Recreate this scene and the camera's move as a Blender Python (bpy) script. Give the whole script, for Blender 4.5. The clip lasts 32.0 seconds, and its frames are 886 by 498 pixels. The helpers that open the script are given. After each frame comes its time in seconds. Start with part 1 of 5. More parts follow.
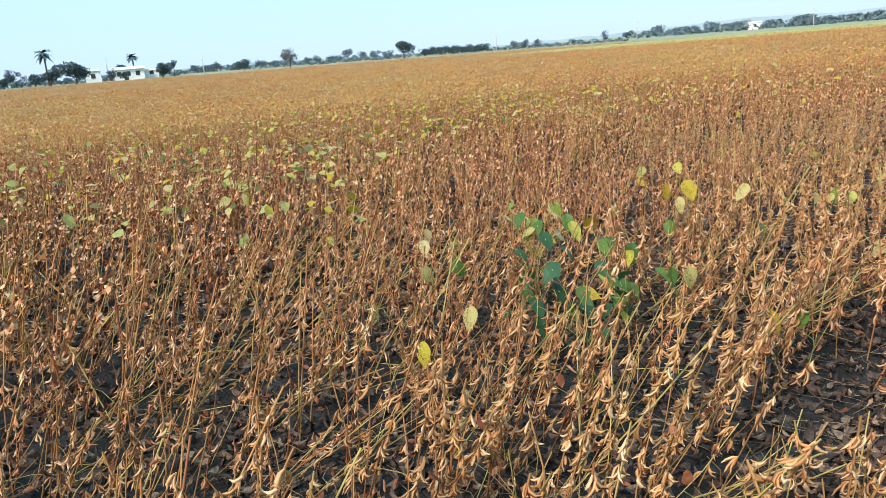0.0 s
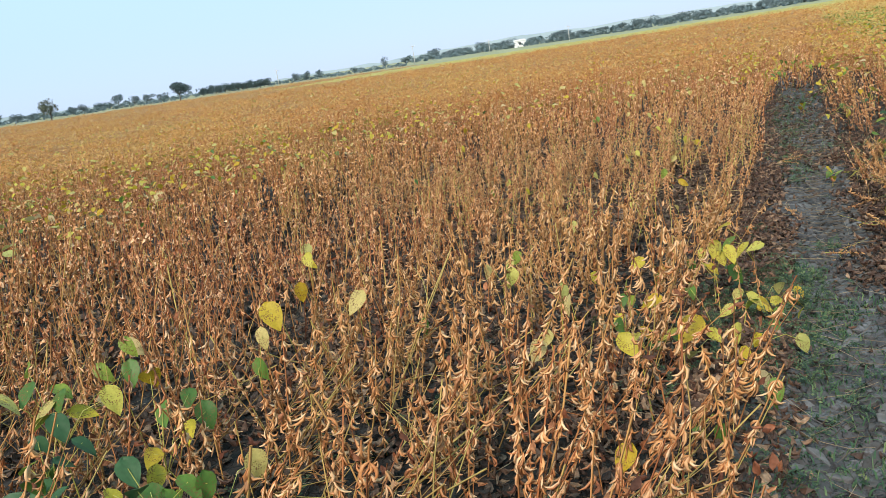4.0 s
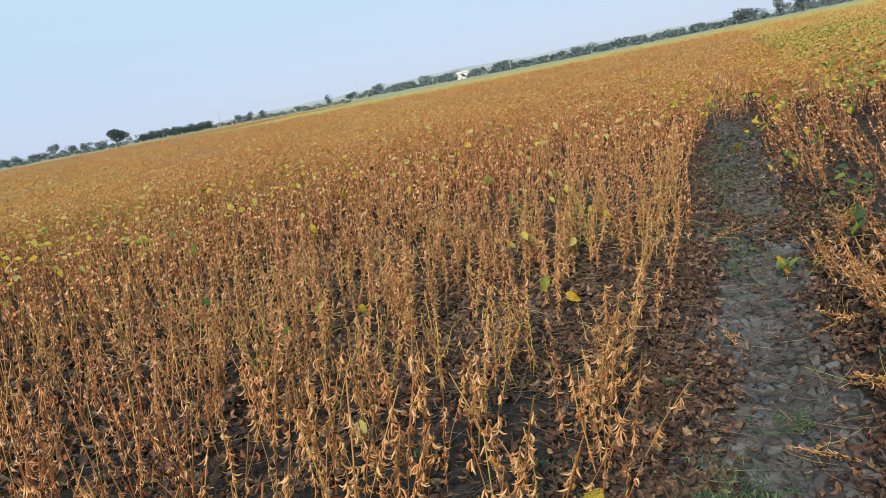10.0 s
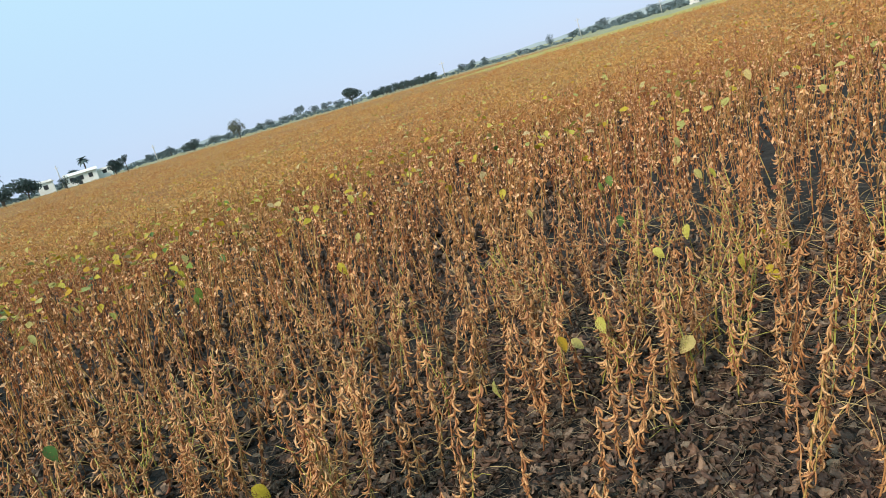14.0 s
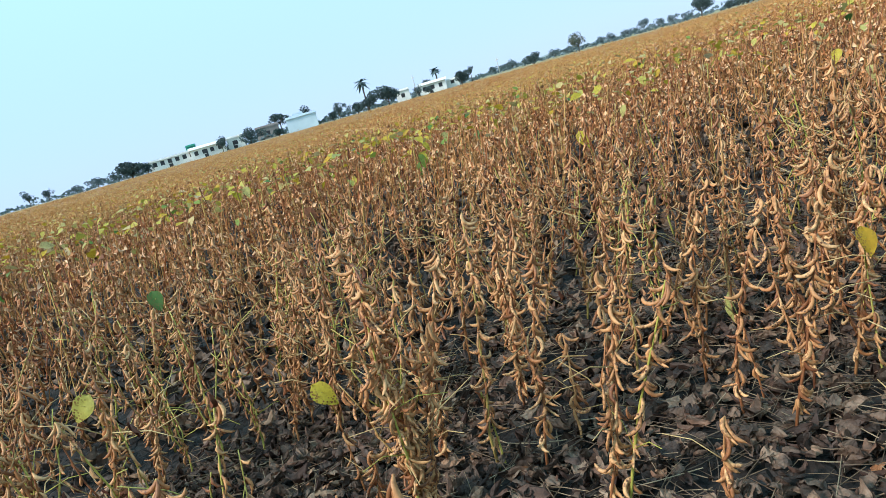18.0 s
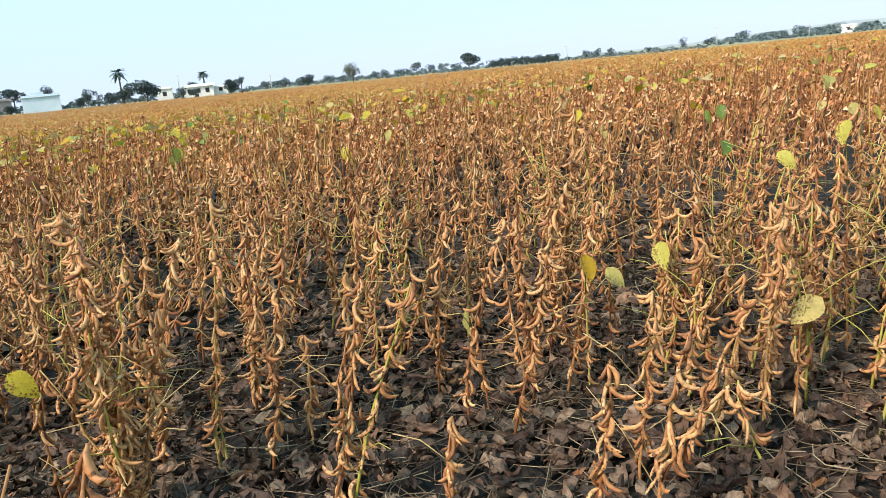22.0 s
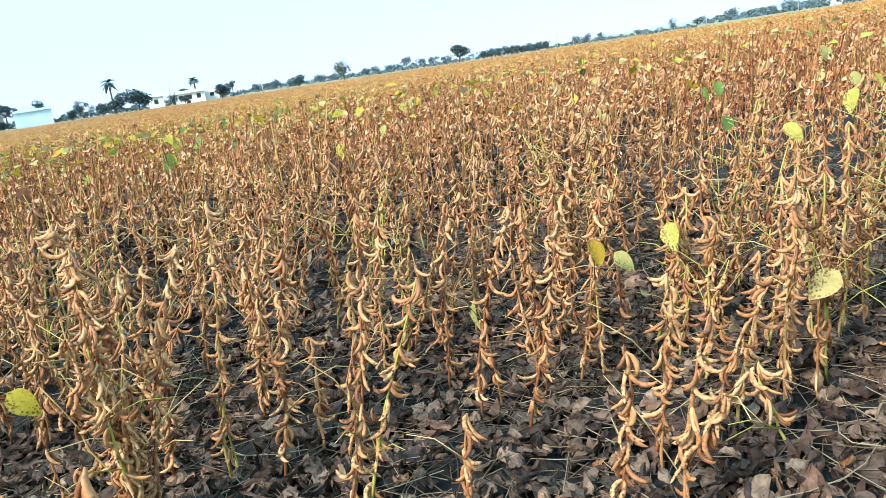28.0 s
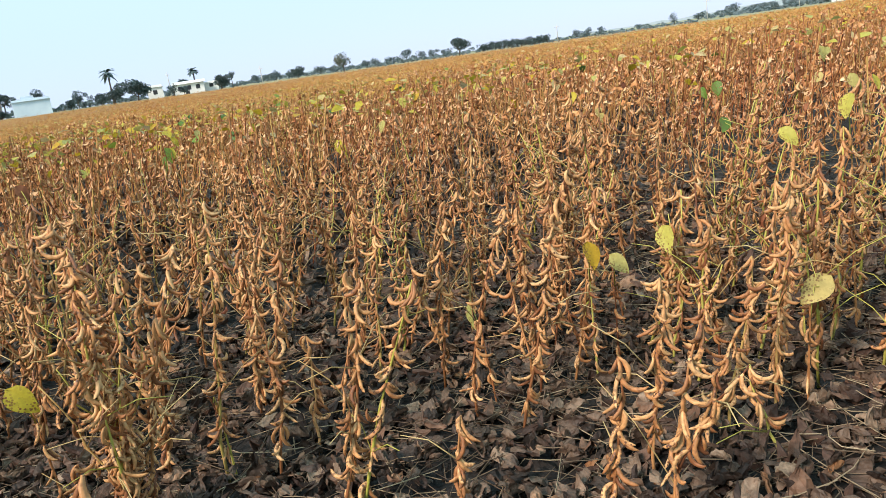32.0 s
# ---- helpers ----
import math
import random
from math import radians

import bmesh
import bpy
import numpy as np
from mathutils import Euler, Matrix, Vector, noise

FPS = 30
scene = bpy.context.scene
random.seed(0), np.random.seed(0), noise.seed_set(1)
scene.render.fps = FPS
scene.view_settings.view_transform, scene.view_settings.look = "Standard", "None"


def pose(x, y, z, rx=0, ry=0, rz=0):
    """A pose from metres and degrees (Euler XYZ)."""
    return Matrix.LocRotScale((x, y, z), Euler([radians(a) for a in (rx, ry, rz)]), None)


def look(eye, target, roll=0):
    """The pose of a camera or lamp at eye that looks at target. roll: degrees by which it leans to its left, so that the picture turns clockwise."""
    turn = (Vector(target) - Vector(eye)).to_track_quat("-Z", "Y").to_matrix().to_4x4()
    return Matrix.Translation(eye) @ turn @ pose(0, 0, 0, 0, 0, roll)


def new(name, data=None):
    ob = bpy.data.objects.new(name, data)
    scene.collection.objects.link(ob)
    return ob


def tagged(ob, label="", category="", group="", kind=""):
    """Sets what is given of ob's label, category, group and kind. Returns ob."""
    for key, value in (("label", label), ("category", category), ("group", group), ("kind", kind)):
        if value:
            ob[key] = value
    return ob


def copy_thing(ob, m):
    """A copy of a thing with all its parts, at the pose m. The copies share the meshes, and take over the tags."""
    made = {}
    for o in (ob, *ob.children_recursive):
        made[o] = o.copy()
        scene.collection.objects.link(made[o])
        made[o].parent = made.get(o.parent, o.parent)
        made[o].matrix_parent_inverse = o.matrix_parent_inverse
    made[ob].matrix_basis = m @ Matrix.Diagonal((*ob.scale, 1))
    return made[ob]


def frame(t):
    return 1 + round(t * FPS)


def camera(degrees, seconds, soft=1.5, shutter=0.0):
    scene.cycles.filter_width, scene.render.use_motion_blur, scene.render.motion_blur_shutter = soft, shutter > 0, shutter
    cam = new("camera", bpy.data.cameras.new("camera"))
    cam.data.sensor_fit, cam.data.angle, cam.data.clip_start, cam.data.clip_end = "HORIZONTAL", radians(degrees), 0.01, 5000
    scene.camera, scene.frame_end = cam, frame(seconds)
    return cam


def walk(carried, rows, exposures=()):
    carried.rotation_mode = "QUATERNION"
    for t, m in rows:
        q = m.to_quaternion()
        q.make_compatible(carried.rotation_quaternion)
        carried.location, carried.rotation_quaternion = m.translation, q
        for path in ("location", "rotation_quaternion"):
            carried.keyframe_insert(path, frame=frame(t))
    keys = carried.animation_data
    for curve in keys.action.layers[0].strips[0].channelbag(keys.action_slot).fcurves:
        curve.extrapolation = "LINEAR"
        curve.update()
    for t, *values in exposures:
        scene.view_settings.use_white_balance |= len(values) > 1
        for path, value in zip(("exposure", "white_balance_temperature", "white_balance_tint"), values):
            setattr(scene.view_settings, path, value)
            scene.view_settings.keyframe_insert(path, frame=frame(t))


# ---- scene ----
cam = camera(61.5, 32.0, 0.8)
PATH = [
    (0, (1.482, -6.767, 1.325), (0.199, -5.317, 0.824), -5.1),
    (0.5, (1.488, -6.754, 1.331), (0.251, -5.257, 0.853), -5.6),
    (1, (1.502, -6.745, 1.342), (0.299, -5.209, 0.900), -6.6),
    (1.5, (1.532, -6.705, 1.344), (0.515, -5.050, 0.867), -8.3),
    (2, (1.620, -6.541, 1.331), (0.758, -4.809, 0.824), -9.3),
    (2.5, (1.719, -6.310, 1.354), (0.856, -4.578, 0.847), -9.4),
    (3, (1.713, -6.033, 1.346), (0.850, -4.302, 0.840), -9.4),
    (3.5, (1.677, -5.731, 1.345), (0.815, -3.995, 0.848), -9.3),
    (5.5, (1.628, -4.720, 1.340), (0.700, -3.015, 0.858), -7.7),
    (6, (1.639, -4.594, 1.347), (0.485, -3.021, 0.903), -9.6),
    (6.5, (1.621, -4.594, 1.334), (0.427, -3.050, 0.898), -10.0),
    (7, (1.636, -4.557, 1.333), (0.442, -3.013, 0.897), -9.9),
    (7.5, (1.707, -4.428, 1.326), (0.536, -2.868, 0.885), -9.7),
    (8, (1.734, -4.319, 1.328), (0.782, -2.630, 0.837), -9.2),
    (8.5, (1.692, -4.168, 1.323), (0.807, -2.446, 0.822), -8.6),
    (9, (1.627, -3.935, 1.333), (0.834, -2.148, 0.911), -9.1),
    (9.5, (1.649, -3.721, 1.316), (0.899, -1.918, 0.886), -10.6),
    (10, (1.705, -3.441, 1.338), (0.956, -1.637, 0.907), -11.6),
    (10.5, (1.704, -3.186, 1.339), (0.954, -1.383, 0.910), -11.7),
    (11, (1.683, -2.885, 1.343), (0.933, -1.081, 0.914), -11.6),
    (11.5, (1.710, -2.532, 1.306), (0.958, -0.729, 0.878), -12.5),
    (12, (1.741, -2.289, 1.319), (0.897, -0.541, 0.836), -15.0),
    (12.5, (1.721, -1.989, 1.279), (0.749, -0.316, 0.773), -15.0),
    (13, (1.711, -1.719, 1.276), (0.729, -0.053, 0.766), -13.8),
    (13.5, (1.699, -1.418, 1.259), (0.552, 0.153, 0.796), -15.3),
    (15.5, (1.632, -0.610, 1.284), (0.204, 0.726, 0.864), -16.3),
    (16, (1.534, -0.517, 1.288), (0.065, 0.788, 0.914), -13.6),
    (16.5, (1.422, -0.432, 1.279), (-0.102, 0.810, 0.916), -13.2),
    (17, (1.344, -0.306, 1.227), (-0.385, 0.576, 0.744), -15.7),
    (17.3, (1.314, -0.274, 1.136), (-0.469, 0.463, 0.611), -16.4),
    (17.5, (1.293, -0.266, 1.064), (-0.484, 0.432, 0.469), -17.1),
    (17.8, (1.260, -0.315, 0.837), (-0.523, 0.400, 0.282), -16.5),
    (18, (1.245, -0.347, 0.765), (-0.559, 0.425, 0.377), -16.3),
    (18.5, (1.241, -0.369, 0.741), (-0.452, 0.643, 0.410), -12.4),
    (19, (1.241, -0.367, 0.736), (-0.309, 0.842, 0.367), -7.7),
    (19.5, (1.237, -0.360, 0.730), (-0.258, 0.913, 0.351), -7.2),
    (20, (1.232, -0.365, 0.727), (-0.247, 0.904, 0.275), -7.3),
    (20.5, (1.221, -0.340, 0.716), (-0.220, 0.970, 0.261), -6.9),
    (21, (1.218, -0.332, 0.708), (-0.223, 0.978, 0.254), -6.9),
    (21.5, (1.218, -0.338, 0.703), (-0.224, 0.971, 0.248), -6.2),
    (22, (1.231, -0.341, 0.710), (-0.211, 0.969, 0.261), -6.2),
    (22.5, (1.222, -0.338, 0.708), (-0.220, 0.972, 0.259), -6.2),
    (23, (1.243, -0.331, 0.744), (-0.205, 1.011, 0.422), -8.3),
    (23.5, (1.237, -0.325, 0.728), (-0.210, 1.019, 0.410), -9.0),
    (24, (1.226, -0.327, 0.720), (-0.222, 1.015, 0.399), -9.1),
    (24.5, (1.225, -0.335, 0.722), (-0.223, 1.000, 0.371), -9.2),
    (25, (1.218, -0.331, 0.717), (-0.228, 0.994, 0.326), -9.1),
    (25.5, (1.213, -0.333, 0.713), (-0.232, 0.989, 0.308), -9.1),
    (27.5, (1.203, -0.327, 0.703), (-0.239, 0.978, 0.238), -9.2),
    (28, (1.199, -0.323, 0.701), (-0.242, 0.983, 0.235), -9.2),
    (28.5, (1.196, -0.320, 0.699), (-0.243, 0.978, 0.206), -9.3),
    (29, (1.190, -0.315, 0.696), (-0.246, 0.976, 0.175), -9.3),
    (29.5, (1.184, -0.305, 0.681), (-0.244, 0.965, 0.092), -9.5),
    (30, (1.182, -0.307, 0.687), (-0.239, 0.966, 0.087), -9.6),
    (30.5, (1.194, -0.316, 0.706), (-0.229, 0.956, 0.108), -9.7),
    (31, (1.188, -0.317, 0.698), (-0.234, 0.958, 0.105), -9.5),
    (31.5, (1.202, -0.325, 0.716), (-0.234, 0.978, 0.226), -8.7),
    (32, (1.208, -0.322, 0.717), (-0.229, 0.982, 0.233), -8.7),
]
# seconds, stops, kelvin, tint: the camera opens up over the dark plants and turns cooler
EXPOSURES = [
    (0.0, 1.0, 6200, 13), (1.0, 0.84, 6100, 13), (2.0, 0.86, 6500, 13), (6.0, 0.76, 6700, 13), (7.0, 0.74, 6500, 12), (8.0, 0.76, 7000, 15), (9.0, 0.62, 7300, 18), (10.0, 0.58, 7200, 17), (12.0, 0.52, 7100, 16), (13.0, 0.66, 7000, 14),
    (16.0, 0.62, 6700, 13), (17.0, 0.63, 6900, 12), (18.0, 0.88, 6100, 10), (19.0, 0.84, 7400, 18), (20.0, 0.97, 7250, 17), (22.0, 1.02, 7000, 16), (23.0, 0.98, 7000, 16), (25.0, 1.15, 6400, 12),
    (28.0, 1.45, 6000, 8), (29.0, 1.6, 6000, 8), (30.0, 1.9, 5700, 7), (30.5, 1.8, 5700, 7), (31.0, 1.3, 6000, 9), (32.0, 0.97, 7000, 17),
]
walk(cam, [(t, look(eye, target, roll)) for t, eye, target, roll in PATH], EXPOSURES)

# ---------------------------------------------------------------- light
SUN_AZ, SUN_EL = radians(178), radians(38)
world = bpy.data.worlds.new("sky")
scene.world = world
world.use_nodes = True
wn = world.node_tree.nodes
wl = world.node_tree.links
sky = wn.new("ShaderNodeTexSky")
sky.sky_type = "NISHITA"
sky.sun_disc = False
sky.sun_elevation = SUN_EL
sky.sun_rotation = SUN_AZ
sky.dust_density = 0.3
sky.air_density = 1.0
sky.ozone_density = 5.0
haze = wn.new("ShaderNodeMix")  # thin evening haze over the blue, greyer and more lilac towards the horizon
haze.data_type = "RGBA"
haze.inputs[0].default_value = 0.86
updir = wn.new("ShaderNodeTexCoord")
upxyz = wn.new("ShaderNodeSeparateXYZ")
wl.new(updir.outputs["Generated"], upxyz.inputs[0])
veil = wn.new("ShaderNodeValToRGB")
for el, (p, c) in zip((veil.color_ramp.elements[0], veil.color_ramp.elements[1]), ((0.0, (0.415, 0.555, 0.8, 1)), (0.4, (0.45, 0.8, 0.91, 1)))):
    el.position, el.color = p, c
wl.new(upxyz.outputs["Z"], veil.inputs[0])
lift = wn.new("ShaderNodeVectorMath")
lift.operation = "SCALE"
lift.inputs["Scale"].default_value = 9.6
wl.new(veil.outputs[0], lift.inputs[0])
wl.new(lift.outputs[0], haze.inputs[7])
wl.new(sky.outputs[0], haze.inputs[6])
wl.new(haze.outputs[2], wn["Background"].inputs[0])
wn["Background"].inputs[1].default_value = 0.085
lamp = bpy.data.lights.new("sun", "SUN")
lamp.energy = 2.6
lamp.angle = radians(14)
lamp.color = (1.0, 0.92, 0.82)
sun = new("sun", lamp)
sun_dir = Vector((math.sin(SUN_AZ) * math.cos(SUN_EL), math.cos(SUN_AZ) * math.cos(SUN_EL), math.sin(SUN_EL)))
sun.matrix_world = look(sun_dir * 50, (0, 0, 0))


# ---------------------------------------------------------------- materials
def material(name, rough=0.7):
    m = bpy.data.materials.new(name)
    m.use_nodes = True
    n, l = m.node_tree.nodes, m.node_tree.links
    b = n["Principled BSDF"]
    b.inputs["Roughness"].default_value = rough
    b.inputs["Specular IOR Level"].default_value = 0.3
    return m, n, l, b


def ramp(n, stops):
    r = n.new("ShaderNodeValToRGB")
    e = r.color_ramp.elements
    while len(e) < len(stops):
        e.new(0.5)
    for el, (p, c) in zip(e, stops):
        el.position, el.color = p, (*c, 1)
    return r


def noise_node(n, l, scale, detail=3.0, coord="Object"):
    tc = n.new("ShaderNodeTexCoord")
    t = n.new("ShaderNodeTexNoise")
    t.inputs["Scale"].default_value = scale
    t.inputs["Detail"].default_value = detail
    l.new(tc.outputs[coord], t.inputs["Vector"])
    return t


def add_bump(n, l, b, source, strength, distance):
    k = n.new("ShaderNodeBump")
    k.inputs["Strength"].default_value = strength
    k.inputs["Distance"].default_value = distance
    l.new(source, k.inputs["Height"])
    l.new(k.outputs[0], b.inputs["Normal"])


def mixed(n, l, a, b, fac, blend="MIX"):
    x = n.new("ShaderNodeMix")
    x.data_type, x.blend_type = "RGBA", blend
    for sock, v in ((x.inputs[6], a), (x.inputs[7], b), (x.inputs[0], fac)):
        if isinstance(v, (int, float)):
            sock.default_value = v
        elif isinstance(v, tuple):
            sock.default_value = (*v, 1)
        else:
            l.new(v, sock)
    return x.outputs[2]


def spread(name, stops, rough=0.7, grain=60.0, stain=4.0, bump=0.3, depth=0.002, per_object=False, grain_mix=0.35, sheen=0.0, through_light=0.0, patch=None, specks=None, patches=()):
    """A surface whose pieces differ: colour by piece, grain within a piece, and wide patches over the place."""
    m, n, l, b = material(name, rough)
    r = ramp(n, stops)
    g = n.new("ShaderNodeNewGeometry")
    if per_object:
        o = n.new("ShaderNodeObjectInfo")
        add = n.new("ShaderNodeMath")
        add.operation = "ADD"
        l.new(g.outputs["Random Per Island"], add.inputs[0])
        l.new(o.outputs["Random"], add.inputs[1])
        half = n.new("ShaderNodeMath")
        half.operation = "FRACT"
        l.new(add.outputs[0], half.inputs[0])
        l.new(half.outputs[0], r.inputs[0])
    else:
        l.new(g.outputs["Random Per Island"], r.inputs[0])
    t = noise_node(n, l, grain, 4.0)
    k = ramp(n, ((0.3, (0.55, 0.5, 0.45)), (0.7, (1.15, 1.12, 1.1))))
    l.new(t.outputs[0], k.inputs[0])
    c = mixed(n, l, r.outputs[0], k.outputs[0], grain_mix, "MULTIPLY")
    if patch:
        w = noise_node(n, l, stain, 2.0)
        pk = ramp(n, ((0.45, (0, 0, 0)), (0.62, (1, 1, 1))))
        l.new(w.outputs[0], pk.inputs[0])
        fac = n.new("ShaderNodeMath")
        fac.operation = "MULTIPLY"
        fac.inputs[1].default_value = patch[1]
        l.new(pk.outputs[0], fac.inputs[0])
        c = mixed(n, l, c, patch[0], fac.outputs[0])
    for colour, share, scale in patches:  # whole clumps that differ from their neighbours
        pk = ramp(n, ((0.47, (0, 0, 0)), (0.6, (1, 1, 1))))
        l.new(noise_node(n, l, scale, 2.0).outputs[0], pk.inputs[0])
        fac = n.new("ShaderNodeMath")
        fac.operation = "MULTIPLY"
        fac.inputs[1].default_value = share
        l.new(pk.outputs[0], fac.inputs[0])
        c = mixed(n, l, c, colour, fac.outputs[0])
    if specks:  # small dead spots, denser in some parts of a leaf
        tc = n.new("ShaderNodeTexCoord")
        v = n.new("ShaderNodeTexVoronoi")
        v.inputs["Scale"].default_value = 190.0
        l.new(tc.outputs["Object"], v.inputs["Vector"])
        dot = ramp(n, ((0.33, (1, 1, 1)), (0.47, (0, 0, 0))))
        l.new(v.outputs["Distance"], dot.inputs[0])
        where = ramp(n, ((0.42, (0, 0, 0)), (0.6, (1, 1, 1))))
        l.new(noise_node(n, l, 28.0, 2.0).outputs[0], where.inputs[0])
        both = mixed(n, l, dot.outputs[0], where.outputs[0], 1.0, "MULTIPLY")
        c = mixed(n, l, c, specks, both)
    l.new(c, b.inputs["Base Color"])
    if sheen:
        b.inputs["Sheen Weight"].default_value = sheen
        b.inputs["Sheen Roughness"].default_value = 0.5
    if through_light:
        tr = n.new("ShaderNodeBsdfTranslucent")
        mx = n.new("ShaderNodeMixShader")
        mx.inputs[0].default_value = through_light
        l.new(c, tr.inputs[0])
        l.new(b.outputs[0], mx.inputs[1])
        l.new(tr.outputs[0], mx.inputs[2])
        l.new(mx.outputs[0], n["Material Output"].inputs[0])
    if bump:
        add_bump(n, l, b, t.outputs[0], bump, depth)
    return m


POD = spread("dry_pod", ((0.0, (0.22, 0.082, 0.036)), (0.25, (0.45, 0.2, 0.08)), (0.7, (0.61, 0.32, 0.135)), (1.0, (0.7, 0.42, 0.2))), 0.5, 90, bump=0.5, grain_mix=0.9, per_object=True, specks=(0.12, 0.05, 0.028))
POD_FIELD = spread("dry_pods_of_the_field", ((0.0, (0.16, 0.054, 0.029)), (0.22, (0.45, 0.16, 0.062)), (0.54, (0.67, 0.305, 0.127)), (1.0, (0.86, 0.57, 0.35))), 0.55, 60, stain=0.35, bump=0, grain_mix=0.7, patch=((0.55, 0.32, 0.1), 0.25), patches=(((0.26, 0.095, 0.05), 0.28, 2.3), ((0.56, 0.36, 0.12), 0.14, 1.1)))
TOPS = spread("far_dry_plant_tops", ((0.0, (0.13, 0.042, 0.016)), (0.3, (0.43, 0.172, 0.05)), (0.8, (0.58, 0.285, 0.084)), (1.0, (0.74, 0.51, 0.21))), 0.6, 60, stain=0.2, bump=0, patch=((0.56, 0.36, 0.1), 0.3), patches=(((0.3, 0.12, 0.05), 0.3, 0.7), ((0.52, 0.38, 0.1), 0.15, 0.11)))
STEM = spread("dry_stem", ((0.0, (0.16, 0.06, 0.03)), (0.4, (0.38, 0.155, 0.055)), (0.75, (0.52, 0.28, 0.12)), (1.0, (0.42, 0.34, 0.09))), 0.6, 90, per_object=True, grain_mix=0.7)
STEM_FIELD = spread("dry_stems_of_the_field", ((0.0, (0.13, 0.042, 0.02)), (0.4, (0.35, 0.115, 0.04)), (0.8, (0.49, 0.23, 0.08)), (1.0, (0.48, 0.37, 0.11))), 0.65, 40, bump=0, patches=(((0.42, 0.33, 0.09), 0.22, 1.1),))
STALK_GREEN = spread("yellow_green_stalk", ((0.0, (0.36, 0.33, 0.06)), (1.0, (0.5, 0.45, 0.12))), 0.55, 90, per_object=True)
STALK_LODGED = spread("straw_coloured_stalk", ((0.0, (0.3, 0.14, 0.05)), (0.5, (0.44, 0.29, 0.1)), (1.0, (0.42, 0.36, 0.1))), 0.55, 60, bump=0, grain_mix=0.7)
STALK_DRY = spread("dry_leaf_stalk", ((0.0, (0.4, 0.26, 0.1)), (1.0, (0.55, 0.42, 0.2))), 0.6, 90, per_object=True)
LEAF_YELLOW = spread("yellow_leaf", ((0.0, (0.5, 0.3, 0.02)), (0.5, (0.52, 0.42, 0.04)), (1.0, (0.5, 0.46, 0.1))), 0.55, 110, per_object=True, through_light=0.3, grain_mix=0.4, specks=(0.2, 0.09, 0.03))
LEAF_PALE = spread("pale_leaf", ((0.0, (0.5, 0.42, 0.12)), (0.3, (0.38, 0.39, 0.12)), (0.6, (0.55, 0.43, 0.15)), (1.0, (0.58, 0.44, 0.24))), 0.6, 110, per_object=True, through_light=0.3, grain_mix=0.4, specks=(0.22, 0.12, 0.05))
LEAF_GREEN = spread("green_leaf", ((0.0, (0.06, 0.14, 0.03)), (0.6, (0.12, 0.22, 0.035)), (1.0, (0.26, 0.33, 0.05))), 0.5, 80, per_object=True, through_light=0.3, specks=(0.16, 0.1, 0.03))
LEAF_DARK = spread("dark_green_leaf", ((0.0, (0.025, 0.07, 0.03)), (1.0, (0.05, 0.12, 0.045))), 0.5, 80, per_object=True, through_light=0.2)
LITTER = spread("fallen_dead_leaf", ((0.0, (0.026, 0.017, 0.013)), (0.35, (0.09, 0.06, 0.044)), (0.72, (0.17, 0.115, 0.083)), (0.93, (0.3, 0.215, 0.152)), (1.0, (0.31, 0.15, 0.07))), 0.62, 95, per_object=True, bump=0.9, depth=0.004, grain_mix=0.9, patches=(((0.045, 0.03, 0.026), 0.6, 22.0),))
LITTER_RUST = spread("rust_brown_dead_leaf", ((0.0, (0.024, 0.014, 0.011)), (0.42, (0.085, 0.046, 0.033)), (0.8, (0.18, 0.102, 0.066)), (1.0, (0.36, 0.235, 0.15))), 0.65, 95, bump=0.8, depth=0.004, grain_mix=0.9, patches=(((0.045, 0.028, 0.022), 0.5, 18.0),))
WITHERED = spread("withered_leaf_on_the_stem", ((0.0, (0.09, 0.03, 0.017)), (0.5, (0.24, 0.082, 0.037)), (0.85, (0.38, 0.155, 0.07)), (1.0, (0.5, 0.27, 0.14))), 0.7, 95, bump=0.5, grain_mix=0.85)
STRAW = spread("dry_stalk_litter", ((0.0, (0.09, 0.06, 0.04)), (0.6, (0.18, 0.125, 0.08)), (1.0, (0.36, 0.28, 0.18))), 0.7, 60, bump=0)
CRUST = spread("dried_clay_crust", ((0.0, (0.06, 0.06, 0.064)), (0.6, (0.1, 0.099, 0.105)), (1.0, (0.165, 0.165, 0.174))), 0.9, 40, bump=0.8, depth=0.006, grain_mix=0.8, patches=(((0.07, 0.058, 0.05), 0.55, 3.0),))
GRASS = spread("green_grass", ((0.0, (0.03, 0.075, 0.04)), (0.6, (0.065, 0.13, 0.06)), (1.0, (0.17, 0.22, 0.09))), 0.6, 60, bump=0, through_light=0.2)
WEED = spread("creeping_weed_leaf", ((0.0, (0.022, 0.05, 0.03)), (0.6, (0.06, 0.105, 0.05)), (1.0, (0.16, 0.19, 0.08))), 0.55, 60, bump=0, through_light=0.2)


